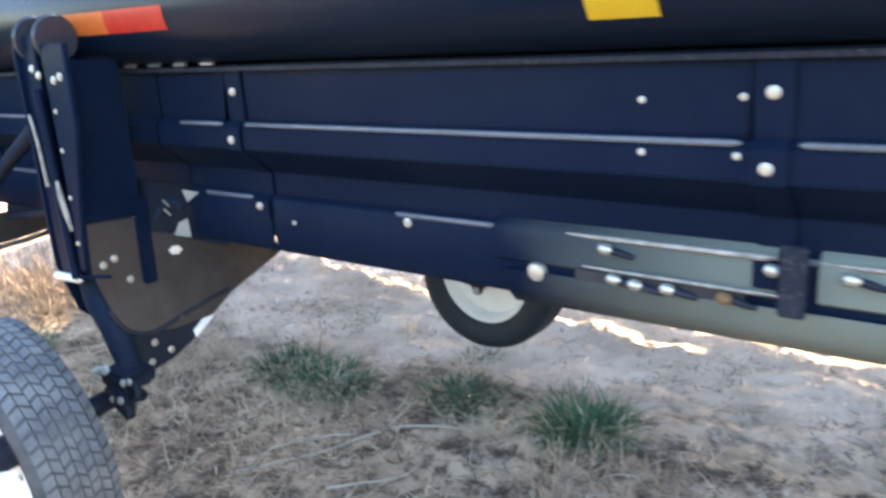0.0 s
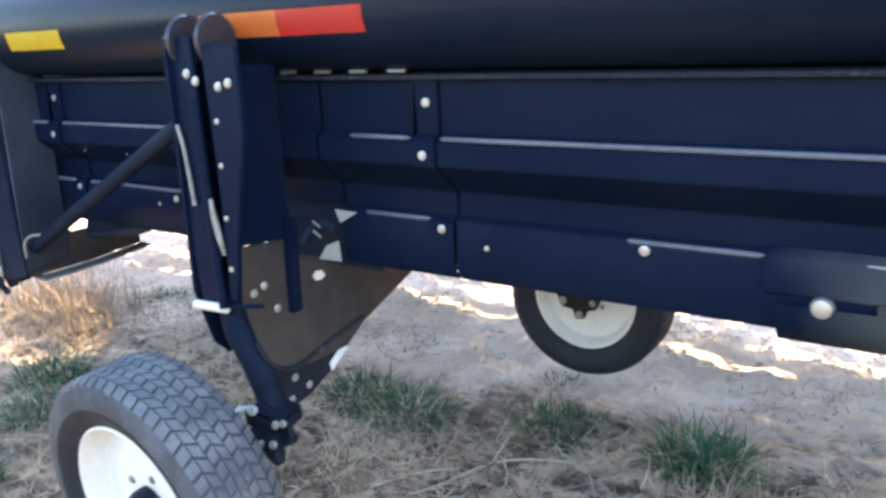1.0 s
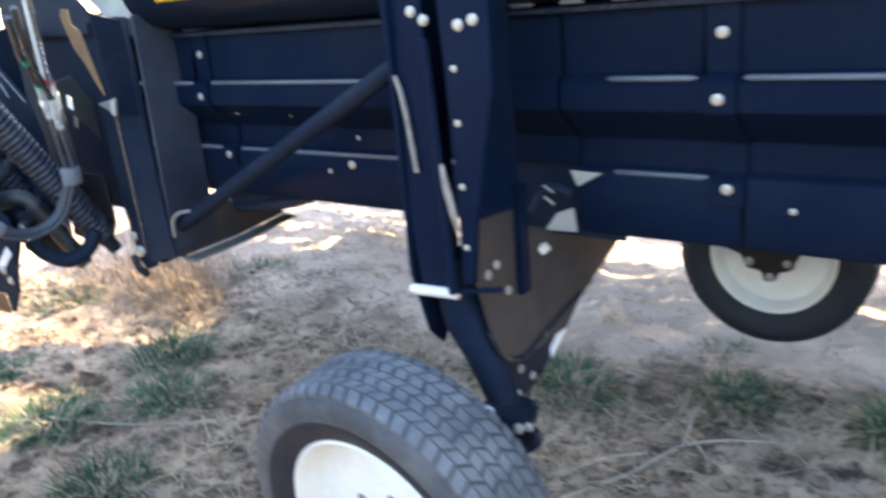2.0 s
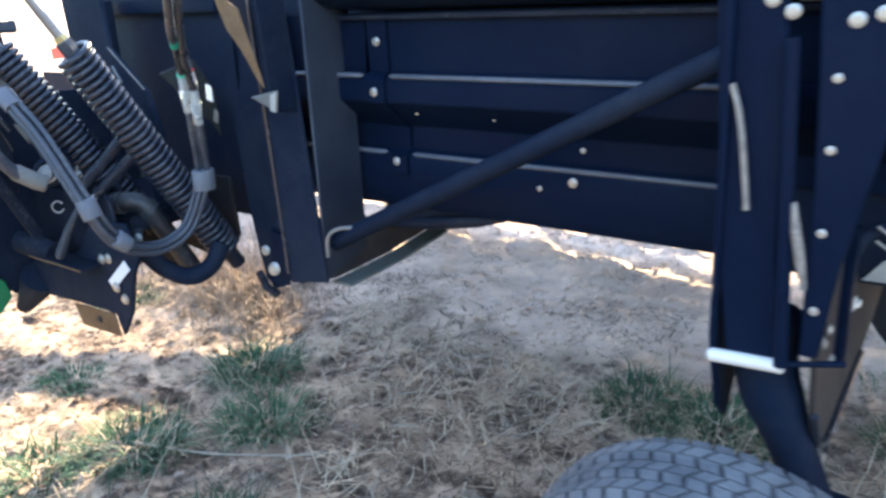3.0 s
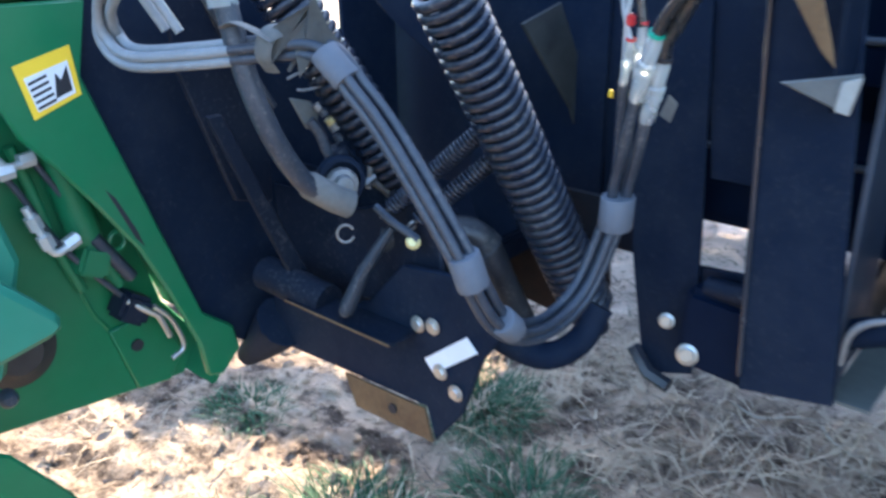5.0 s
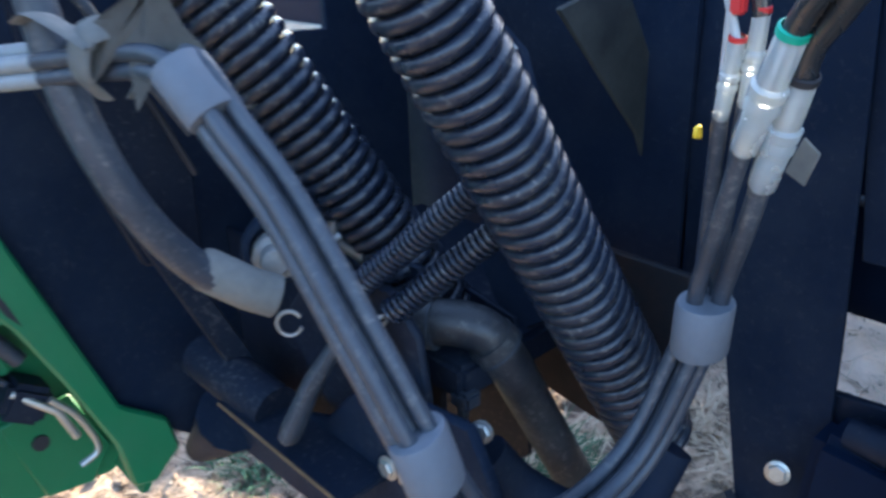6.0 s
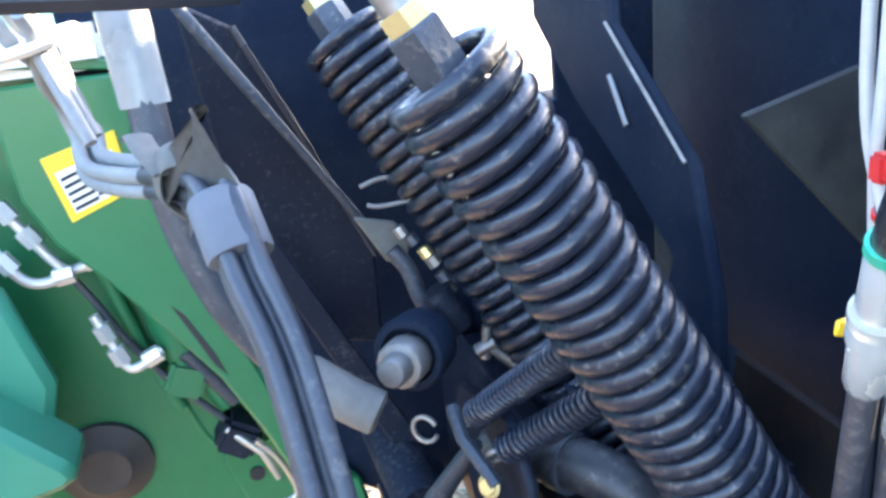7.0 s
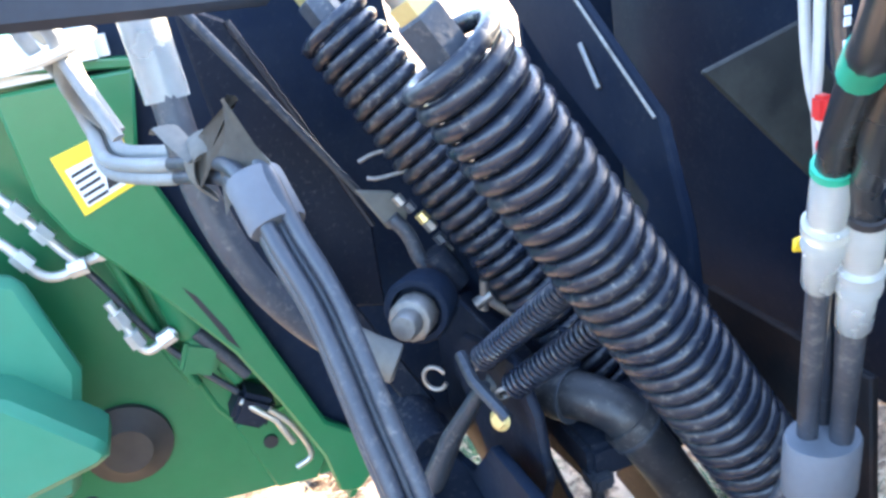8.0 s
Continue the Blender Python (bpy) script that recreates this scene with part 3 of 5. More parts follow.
stalk([(-2.08, 1.66), (-1.93, 1.93), (-1.835, 2.14), (-1.70, 2.24), (-1.56, 2.33)], 0.007, [[(-1.835, 2.14), (-1.86, 2.3), (-1.88, 2.42)], [(-1.80, 2.16), (-1.74, 2.08), (-1.70, 1.95)]])
stalk([(-2.1, 1.8), (-2.0, 1.98), (-1.91, 2.06)], 0.006)
stalk([(-1.75, 1.75), (-1.6, 1.95), (-1.62, 2.1)], 0.005)
stalk([(-3.9, 1.25), (-3.6, 1.36), (-3.3, 1.55)], 0.005)
rng_stalk = random.Random(77)
for k in range(34):
    x, y = rng_stalk.uniform(-3.5, -2.1) if k < 24 else rng_stalk.uniform(-1.9, -0.4), rng_stalk.uniform(1.45, 2.5)
    a, turn, step = rng_stalk.uniform(0, 6.28), rng_stalk.uniform(-0.9, 0.9), rng_stalk.uniform(0.04, 0.1)
    pts = [(x, y)]
    for s in range(3):
        pts.append((pts[-1][0] + step * math.cos(a), pts[-1][1] + step * math.sin(a)))
        a += turn
    tw = [[pts[1], (pts[1][0] + step * 0.7 * math.cos(a + 1.4), pts[1][1] + step * 0.7 * math.sin(a + 1.4)), (pts[1][0] + step * 1.2 * math.cos(a + 1.8), pts[1][1] + step * 1.2 * math.sin(a + 1.8))]] if k % 3 == 0 else ()
    stalk(pts, rng_stalk.uniform(0.002, 0.0045), tw)


# ---- combine header ----
header = thing("combine_header", "long black combine header, its back sheet bolted to straps", "header", (-1.5, 1.4, 0.9))
UPPER = [(1.372, 1.335), (1.376, 1.214), (1.362, 1.206), (1.354, 1.198), (1.354, 1.157), (1.432, 1.094), (1.434, 1.040)]
LOWER = [(1.434, 1.040), (1.422, 1.034), (1.416, 1.026), (1.420, 0.93), (1.432, 0.907), (1.47, 0.905)]
for x0, x1, full in ((-3.2, -2.055, 1), (-2.05, -1.785, 0), (-1.78, -1.475, 1), (-1.47, -0.353, 1), (-0.348, 1.5, 1)):
    part("back_panel", profile_x(UPPER + (LOWER[1:] if full else []), x0, x1, -0.004, 0.002), BLACK, header)
# ribs along the bends, their sky highlight put into the colour
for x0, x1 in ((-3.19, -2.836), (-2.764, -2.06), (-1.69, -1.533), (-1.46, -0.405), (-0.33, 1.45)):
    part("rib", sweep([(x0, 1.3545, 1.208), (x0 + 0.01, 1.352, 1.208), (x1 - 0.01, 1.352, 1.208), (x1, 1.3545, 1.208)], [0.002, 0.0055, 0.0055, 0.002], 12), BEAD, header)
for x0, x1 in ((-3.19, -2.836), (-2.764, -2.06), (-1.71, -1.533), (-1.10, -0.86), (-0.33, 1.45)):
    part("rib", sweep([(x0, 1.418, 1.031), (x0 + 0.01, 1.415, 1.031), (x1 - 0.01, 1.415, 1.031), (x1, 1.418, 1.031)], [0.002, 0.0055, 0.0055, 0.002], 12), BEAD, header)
tube = part("top_tube", sweep([(-2.93, 1.375, 1.465), (1.6, 1.375, 1.465)], 0.125, 48), TUBE_PAINT, header)


def on_tube(x0, x1, z0, z1, lift=0.0012):
    """A thin strip wrapped on the tube's rear."""
    bm = bmesh.new()
    r = 0.125 + lift
    rows = []
    for i in range(9):
        z = z0 + (z1 - z0) * i / 8
        y = 1.375 - math.sqrt(r * r - (z - 1.465) ** 2)
        rows.append((bm.verts.new((x0, y, z)), bm.verts.new((x1, y, z))))
    for a, b in zip(rows, rows[1:]):
        bm.faces.new((a[0], a[1], b[1], b[0]))
    bmesh.ops.solidify(bm, geom=bm.faces[:], thickness=0.0008)
    return bm


part("reflective_tape", on_tube(-2.005, -1.775, 1.413, 1.463), AMBER, tube, "orange half of a reflective strip")
part("reflective_tape", on_tube(-1.774, -1.555, 1.413, 1.463), REDTAPE, tube, "red half of a reflective strip")
part("decal", on_tube(-0.60, -0.495, 1.383, 1.47), YELLOW, tube, "yellow warning decal")
part("decal", on_tube(-2.80, -2.545, 1.408, 1.455), YELLOW, tube, "yellow warning decal")
# short tabs of the flange under the tube
for k in range(5):
    x = -1.965 + 0.098 * k
    part("flange_tab", sweep([(x, 1.345, 1.339), (x + 0.042, 1.345, 1.339)], 0.0045, 10), STEEL, header)
part("flange", box((-2.9, 1.350, 1.322), (1.5, 1.378, 1.331), 0.002), BLACK_DULL, header)
# straps over the joints
for x in (-2.80, -1.497, -0.368):
    part("strap", profile_x([(y - 0.005, z) for y, z in UPPER] + [(1.408, 1.026), (1.410, 0.985)], x - 0.028, x + 0.028, -0.006, 0.002), BLACK, header)
    for z, y in ((1.277, 1.361), (1.175, 1.343), (1.015, 1.402)):
        bolt(header, (x, y, z), size=0.0076)
for x, z, y in ((-1.064, 1.017, 1.41), (-2.366, 1.009, 1.41), (-2.05, 1.27, 1.37)):
    bolt(header, (x, y, z), size=0.0078)
for x, z, y in ((-2.355, 1.069, 1.43), (-2.529, 1.127, 1.39), (-0.559, 1.265, 1.37), (-0.55, 1.19, 1.35), (-0.41, 1.19, 1.35), (-0.41, 1.27, 1.37), (-1.39, 0.985, 1.405), (-2.44, 0.99, 1.41), (-2.72, 1.13, 1.385)):
    bolt(header, (x, y, z), size=0.0045, name="rivet")
part("cap", lathe([(0, 0), (0.019, 0), (0.019, 0.006), (0.015, 0.012), (0, 0.016)], frame_of((0, -1, 0), (-0.768, 1.413, 0.957)), 24), ZINC, header, "round pale cap")
for x0, x1, bead in ((-0.86, -0.362, -0.71), (-0.305, 1.2, -0.305)):
    part("lower_panel", profile_x([(1.428, 1.046), (1.414, 1.037), (1.409, 1.028), (1.411, 0.975), (1.424, 0.966)], x0, x1, -0.003, 0.001), REFLECTED, header, "black cover panel with a painted grey-green reflection")
    part("panel_bead", sweep([(bead, 1.410, 1.034), (bead + 0.06, 1.4055, 1.034), (x1 - 0.02, 1.4045, 1.034), (x1, 1.409, 1.034)], [0.0015, 0.0045, 0.006, 0.003], 12), WORN, header, "pale bead")
part("bracket_strip", box((-0.352, 1.376, 0.955), (-0.314, 1.387, 1.062), 0.003), BLACK_DULL, header)
for x, z, head in ((-0.628, 1.020, ZINC), (-0.364, 1.020, ZINC), (-0.259, 1.020, ZINC), (-0.613, 0.970, ZINC), (-0.575, 0.966, ZINC), (-0.521, 0.967, ZINC), (-0.431, 0.966, RUST)):
    pin = part("pin", sweep([(x, 1.396, z), (x + 0.028, 1.394, z - 0.006), (x + 0.046, 1.398, z - 0.011)], [0.0065, 0.006, 0.004], 10), BLACK_DULL, header)
    part("pin_head", sweep([(x - 0.010, 1.392, z + 0.002), (x - 0.007, 1.391, z + 0.001), (x + 0.007, 1.391, z - 0.001), (x + 0.009, 1.392, z - 0.002)], [0.006, 0.0095, 0.0095, 0.007], 12), head, pin, "pale pin head" if head is ZINC else "rusty pin head")
part("slot_edge", sweep([(-0.675, 1.403, 0.982), (-0.60, 1.400, 0.981), (-0.40, 1.400, 0.979), (-0.356, 1.403, 0.978)], [0.002, 0.0035, 0.0035, 0.002], 10), WORN, header, "scuffed pale slot edge")
part("belly_panel", profile_x([(1.406, 0.958), (1.412, 0.925), (1.45, 0.885), (1.6, 0.85)], -0.84, 1.3, -0.004, 0.001), REFLECTED, header, "belly panel with a painted grey-green reflection")
# raised dark strip paints the shade of a slot that isn't hollowed
part("recess_shade", box((-0.69, 1.403, 0.955), (-0.405, 1.409, 0.975), 0.001), INK, header)
# deck ahead of the back sheet
deck = part("deck", profile_x([(1.475, 0.925), (2.2, 0.95), (2.5, 0.93)], -4.02, 1.5, 0.02, 0.003), BLACK_DULL, header)
# unseen sheets added ahead of the deck to cast the ground's shade
part("shade_guard", profile_x([(3.78, 0.25), (3.74, 0.50), (3.66, 0.70)], -6.4, -4.605, 0.02, 0.003), BLACK_DULL, header)
part("shade_guard", profile_x([(3.79, 0.13), (3.74, 0.50), (3.62, 0.81)], -4.6, -2.305, 0.02, 0.003), BLACK_DULL, header)
part("shade_guard", profile_x([(3.785, 0.19), (3.74, 0.50), (3.62, 0.81)], -2.3, 2.6, 0.02, 0.003), BLACK_DULL, header)
part("shade_guard", profile_x([(3.62, 0.81), (3.5, 1.0), (3.32, 1.22)], -4.6, 2.6, 0.02, 0.003), BLACK_DULL, header)
# unseen bar added to throw a slanting shadow stripe on the ground
part("shade_bar", sweep([(-6.2, 3.52, 1.20), (-4.58, 3.5, 0.86)], 0.055, 14), BLACK_DULL, header)
# unseen bars added to lay streaks of shade on the far ground
for y, z, tilt in ((4.25, 0.34, 0.05), (4.62, 0.40, -0.04), (4.95, 0.38, 0.06)):
    part("streak_bar", sweep([(-7.0, y - tilt, z), (-3.0, y + tilt, z + 0.03), (1.0, y - tilt, z), (3.0, y, z)], 0.028, 10), BLACK_DULL, header)
# unseen random slats added to break the sunlight into dapples
slat = box((-0.5, -0.012, -0.09), (0.5, 0.012, 0.09), 0.004)
slat_mesh = link_mesh("dapple_slat", slat, BLACK_DULL, header).data
bpy.data.objects["dapple_slat"].matrix_world = Matrix.Translation((-6.9, 4.4, 0.46))
for k in range(110):
    ob = new("dapple_slat", slat_mesh)
    ob.parent = header
    ob.matrix_parent_inverse = header.matrix_world.inverted()
    ob.matrix_world = pose(random.uniform(-6.6, 2.8), 4.4 + 0.1 * random.random(), random.uniform(0.24, 0.60), 0, random.gauss(0, 9), 0) @ Matrix.Diagonal((random.uniform(0.2, 1.0), 1, random.uniform(0.08, 0.38), 1))
# unseen thick bar added to shade a stripe of sunlit ground
part("stripe_caster", sweep([(-5.36, 3.04, 0.85), (-4.62, 3.50, 0.85)], 0.085, 18), BLACK_DULL, header)
for x in (-4.55, -2.4, -0.3, 1.4):
    part("deck_arm", sweep([(x, 1.5, 1.0), (x, 2.6, 0.96), (x, 3.62, 0.80)], 0.04, 12), BLACK_DULL, header)
# backing sheets added to block sky light through the gap under the tube
for x0, x1, z in ((-3.2, -2.051, 0.93), (-2.05, -1.701, 0.885), (-1.70, 1.5, 0.93)):
    part("inner_sheet", box((x0, 1.452, z), (x1, 1.458, 1.50), 0.001), DARK, header)
part("center_sheet", profile_x([(1.462, 1.381), (1.462, 1.0), (1.466, 0.80), (1.49, 0.79)], -4.0, -3.38, -0.005, 0.002), DARK, header)
part("center_sheet", profile_x([(1.470, 1.27), (1.470, 1.0), (1.474, 0.80), (1.498, 0.79)], -3.42, -3.206, -0.005, 0.002), DARK, header)
part("center_sheet", box((-3.24, 1.472, 0.965), (-3.0, 1.478, 1.25), 0.001), DARK, header)
part("wing_tape", box((-6.5, 2.60, 1.115), (-5.3, 2.612, 1.185), 0.002, pose(0, 0, 0, 0, -4.5, 0)), REDTAPE, header, "red reflective strip on the far wing")
part("wing_post", box((-6.25, 2.615, 0.05), (-6.19, 2.66, 1.17), 0.004), BLACK_DULL, header)
part("wing_sheet", box((-6.6, 2.575, 0.865), (-5.625, 2.60, 1.00), 0.003), BLACK, header, "shaded sheet of the far wing")
part("wing_beam", box((-6.6, 2.555, 0.70), (-5.625, 2.60, 0.865), 0.006), BARE, header, "pale beam of the far wing")
part("wing_edge", box((-5.625, 2.55, 0.70), (-5.605, 2.60, 1.02), 0.003), WHITE, header, "pale upright edge of the far wing")
part("center_sheet", plate([(-4.0, 1.35), (-3.405, 1.35), (-3.405, 1.375), (-3.50, 1.455), (-3.50, 1.62), (-4.0, 1.62)], "y", 1.470, 0.005), DARK, header)
part("rear_wedge", plate([(-3.588, 1.523), (-3.522, 1.468), (-3.419, 1.385), (-3.2, 1.38), (-3.364, 1.458), (-3.444, 1.512)], "y", 1.505, 0.004), BARE, header, "pale dusty wedge plate under the tube")
part("rear_pane", plate([(-3.46, 1.513), (-3.379, 1.458), (-3.215, 1.379), (-3.074, 1.378), (-3.05, 1.482)], "y", 1.515, 0.004), SHEEN, header)
part("center_rail", box((-4.0, 1.43, 1.345), (-3.40, 1.455, 1.381), 0.004), BLACK, header)
part("rear_rail", box((-4.2, 1.90, 1.16), (-2.9, 1.93, 1.42), 0.004), BLACK, header)
# brace and posts beside the opening
part("brace", sweep([(-2.93, 1.30, 0.83), (-2.03, 1.25, 1.268)], 0.020, 16), DARK, header)
part("brace_clamp", sweep(smooth_path([(-2.902, 1.262, 0.815), (-2.897, 1.262, 0.86), (-2.873, 1.27, 0.882), (-2.83, 1.285, 0.888)], 6), 0.0048, 8), STEEL, header, "bent steel rod")
part("post", plate([(-3.053, 1.385), (-2.953, 1.385), (-2.898, 0.757), (-3.022, 0.735)], "y", 1.25, 0.008, 0.002), DARK, header)
# side face coloured lighter than the post's front for its highlight
part("post_side", plate([(1.26, 1.385), (1.40, 1.385), (1.40, 0.80), (1.26, 0.76)], "x", -2.915, 0.008, 0.002), SHEEN, header)
part("post_inner_edge", sweep([(-3.054, 1.247, 1.38), (-3.022, 1.247, 0.76)], 0.004, 8), BLACK_GLOSS, header)
part("tab", plate([(-3.003, 1.178), (-2.925, 1.150), (-2.916, 1.196)], "y", 1.180, 0.005), TAB_GREY, header, "bare bent tab")
part("tab_bracket", plate([(1.172, 1.40), (1.25, 1.375), (1.25, 1.14), (1.186, 1.15)], "x", -2.948, 0.006), DARK, header)
part("rusty_edge", plate([(-3.062, 1.413), (-3.034, 1.411), (-3.031, 1.376), (-2.996, 1.358), (-2.975, 1.299), (-2.948, 1.223), (-2.942, 1.2), (-2.959, 1.217), (-2.998, 1.275), (-3.036, 1.316), (-3.054, 1.355), (-3.071, 1.396)], "y", 1.168, 0.004, 0.001), RUST, header, "rust-stained plate edge")
# small pale plate added for the sunlit patch at the tab's end
part("tab_light", plate([(-2.934, 1.186), (-2.914, 1.193), (-2.922, 1.151), (-2.938, 1.154)], "y", 1.174, 0.004, 0.001), BARE, header, "pale plate for the sunlit patch by the tab")
part("side_plate", plate([(-3.205, 1.25), (-3.155, 1.25), (-3.135, 0.93), (-3.125, 0.68), (-3.185, 0.66), (-3.215, 0.69), (-3.245, 0.86), (-3.26, 1.10), (-3.215, 1.20)], "y", 1.335, 0.004, 0.001), DARK, header)
for at, size in (((-3.114, 1.282, 0.743), 0.0135), ((-3.16, 1.30, 0.778), 0.010)):
    bolt(header, at, (0.2, -1, 0.2), size, ZINC)
part("side_plate", plate([(-3.185, 1.385), (-3.07, 1.385), (-3.05, 1.0), (-3.135, 1.0)], "y", 1.345, 0.004, 0.001), DARK, header)
part("foot_clip", sweep([(-3.225, 1.325, 0.70), (-3.19, 1.315, 0.668), (-3.15, 1.31, 0.66)], 0.012, 6), BLACK_GLOSS, header)
part("gusset", plate([(1.258, 0.757), (1.30, 0.750), (1.48, 0.756), (1.66, 0.776), (1.66, 0.89), (1.51, 0.885), (1.475, 0.862), (1.425, 0.860), (1.395, 0.89), (1.385, 0.935), (1.27, 0.90)], "x", -2.926, 0.008), MUDDY, header, "dust-caked gusset plate")
part("gusset_flange", profile_x([(1.285, 0.748), (1.38, 0.750), (1.50, 0.757), (1.66, 0.776)], -2.917, -2.862, -0.006, 0.001), BELLY, header, "dusty grey flange")
part("panel_lip", sweep([(-2.86, 1.448, 0.850), (-2.74, 1.446, 0.868), (-2.62, 1.446, 0.888), (-2.545, 1.446, 0.902)], [0.010, 0.016, 0.014, 0.006], 12), BLACK_DULL, header)
part("panel_corner", plate([(-2.89, 0.852), (-2.74, 0.862), (-2.62, 0.884), (-2.54, 0.902), (-2.54, 0.945), (-2.86, 0.945)], "y", 1.452, 0.006), BLACK_DULL, header)
part("hinge_block", box((-3.135, 1.285, 0.715), (-3.02, 1.345, 0.845), 0.012, pose(0, 0, 0, 0, 4, 0)), BLACK, header)
part("hinge_knuckle", sweep([(-3.105, 1.31, 0.848), (-3.02, 1.30, 0.852)], [0.016, 0.018], 14), BLACK_DULL, header)
part("hinge_sheet", plate([(-3.14, 0.86), (-3.0, 0.87), (-3.0, 0.72), (-3.13, 0.70)], "y", 1.345, 0.01), BLACK_DULL, header)

# ---- wheel bracket ----
bracket = thing("wheel_bracket", "black bolted steel bracket carrying a raised wheel", "bracket", (-1.86, 1.3, 0.6))
part("upper_plate", plate([(1.17, 1.36), (1.325, 1.36), (1.33, 1.02), (1.34, 0.975), (1.172, 0.985)], "x", -1.872, 0.008, 0.002), BLACK, bracket)
part("side_plate", plate([(1.172, 0.983), (1.34, 0.973), (1.345, 0.93), (1.47, 0.895), (1.80, 0.785), (1.57, 0.70), (1.50, 0.655), (1.38, 0.655), (1.27, 0.675), (1.22, 0.72), (1.175, 0.87)], "x", -1.872, 0.008, 0.003), MUDDY, bracket, "dusty shaped side plate")
part("hinge_tube", sweep(smooth_path([(-1.864, 1.36, 0.955), (-1.852, 1.38, 0.985), (-1.825, 1.395, 0.998), (-1.79, 1.40, 0.985)], 5), 0.010, 16), DARK, bracket, "bent black hinge strap")
# two pale slanted dashes added as glints on the hinge
for z in (0.977, 1.0):
    part("hinge_glint", sweep([(-1.835, 1.374, z + 0.006), (-1.815, 1.376, z - 0.008)], 0.0028, 8), WORN, bracket)
part("lower_plate", plate([(1.24, 0.70), (1.55, 0.69), (1.45, 0.61), (1.37, 0.573), (1.28, 0.556), (1.255, 0.60)], "x", -1.885, 0.012, 0.003), BLACK_DULL, bracket)
part("fold", sweep(smooth_path([(-1.862, 1.20, 0.76), (-1.860, 1.24, 0.695), (-1.860, 1.31, 0.668), (-1.860, 1.42, 0.69), (-1.862, 1.56, 0.715)], 6), 0.006, 8), BLACK_GLOSS, bracket)
part("side_plate", plate([(1.15, 1.40), (1.31, 1.40), (1.31, 0.80), (1.24, 0.70), (1.2, 0.74), (1.16, 0.87)], "x", -2.01, 0.010), BLACK, bracket)
part("rear_plate", plate([(-2.03, 1.42), (-1.94, 1.42), (-1.925, 1.0), (-1.905, 0.83), (-1.985, 0.84), (-2.005, 1.0)], "y", 1.165, 0.012, 0.003), BLACK, bracket)
part("rear_plate", plate([(-1.90, 1.40), (-1.80, 1.40), (-1.80, 1.22), (-1.845, 1.0), (-1.86, 0.87), (-1.885, 0.87), (-1.885, 1.1)], "y", 1.158, 0.014, 0.003), BLACK, bracket)
for x in (-1.99, -1.90):
    part("lug", lathe([(0, -0.006), (0.05, -0.006), (0.055, 0), (0.05, 0.006), (0, 0.006)], frame_of((1, 0, 0), (x, 1.20, 1.41)), 28), BLACK_GLOSS, bracket)
part("strut", sweep(smooth_path([(-1.945, 1.23, 0.90), (-1.94, 1.23, 0.80), (-1.915, 1.23, 0.73), (-1.835, 1.23, 0.55)], 5), [0.046] * 9 + [0.044, 0.04, 0.036, 0.034, 0.032, 0.031, 0.031], 16), DARK, bracket)
part("jack_edge", sweep(smooth_path([(-1.998, 1.158, 1.24), (-1.985, 1.158, 1.197), (-1.975, 1.158, 1.13), (-1.968, 1.158, 1.07)], 4), 0.0045, 8), WORN, bracket, "scuffed bare steel edge")
part("jack_rod", sweep([(-1.906, 1.15, 1.09), (-1.90, 1.15, 1.05), (-1.892, 1.152, 1.01), (-1.885, 1.155, 0.97)], [0.004, 0.007, 0.007, 0.004], 12), WORN, bracket, "scuffed steel jack pin")
part("jack_channel", sweep([(-1.925, 1.15, 1.30), (-1.905, 1.155, 0.85)], 0.010, 10), BLACK, bracket)
part("handle", sweep([(-2.008, 1.160, 0.841), (-2.004, 1.160, 0.842), (-1.905, 1.162, 0.846), (-1.901, 1.162, 0.846)], [0.007, 0.0105, 0.0105, 0.007], 16), WHITE, bracket, "white handle grip")
part("handle_rod", sweep([(-1.90, 1.165, 0.85), (-1.83, 1.20, 0.853)], 0.005, 8), BLACK, bracket)
for at, ax in (((-1.862, 1.269, 0.823), (1, 0, 0)), ((-1.862, 1.235, 0.885), (1, 0, 0)), ((-1.862, 1.205, 0.875), (1, 0, 0)), ((-1.872, 1.315, 0.635), (1, 0, 0)), ((-1.872, 1.36, 0.60), (1, 0, 0)), ((-1.872, 1.30, 0.585), (1, 0, 0)),
               ((-1.855, 1.157, 1.319), (0, -1, 0)), ((-1.826, 1.157, 1.326), (0, -1, 0)), ((-1.955, 1.163, 1.345), (0, -1, 0)), ((-1.93, 1.163, 1.33), (0, -1, 0))):
    bolt(bracket, at, ax, 0.0078)
for z in (1.25, 1.16, 1.05, 0.94):
    bolt(bracket, (-1.87, 1.157, z), (0, -1, 0), 0.005, name="rivet")
part("support_bar", box((-1.868, 1.305, 0.80), (-1.85, 1.34, 1.02), 0.004), BLACK, bracket)
part("slot_rim", plate([(1.44, 0.605), (1.50, 0.645), (1.512, 0.668), (1.49, 0.668), (1.435, 0.63)], "x", -1.873, 0.004), LABEL, bracket, "pale slotted lug")
part("shim", plate([(-1.793, 1.031), (-1.727, 1.029), (-1.778, 1.001)], "y", 1.404, 0.003, 0), BARE, bracket, "pale bare plate")
part("shim", plate([(-1.852, 0.907), (-1.825, 0.943), (-1.789, 0.957), (-1.783, 0.909)], "y", 1.404, 0.003, 0), BARE, bracket, "pale bare plate")
part("boss", box((-1.866, 1.386, 0.855), (-1.850, 1.424, 0.877), 0.007, pose(0, 0, 0, -8, 0, 0)), WHITE, bracket, "pale rounded boss")
part("clamp_block", box((-1.895, 1.165, 0.565), (-1.795, 1.265, 0.612), 0.012, pose(0, 0, 0, 6, 10, 8)), BLACK_DULL, bracket)
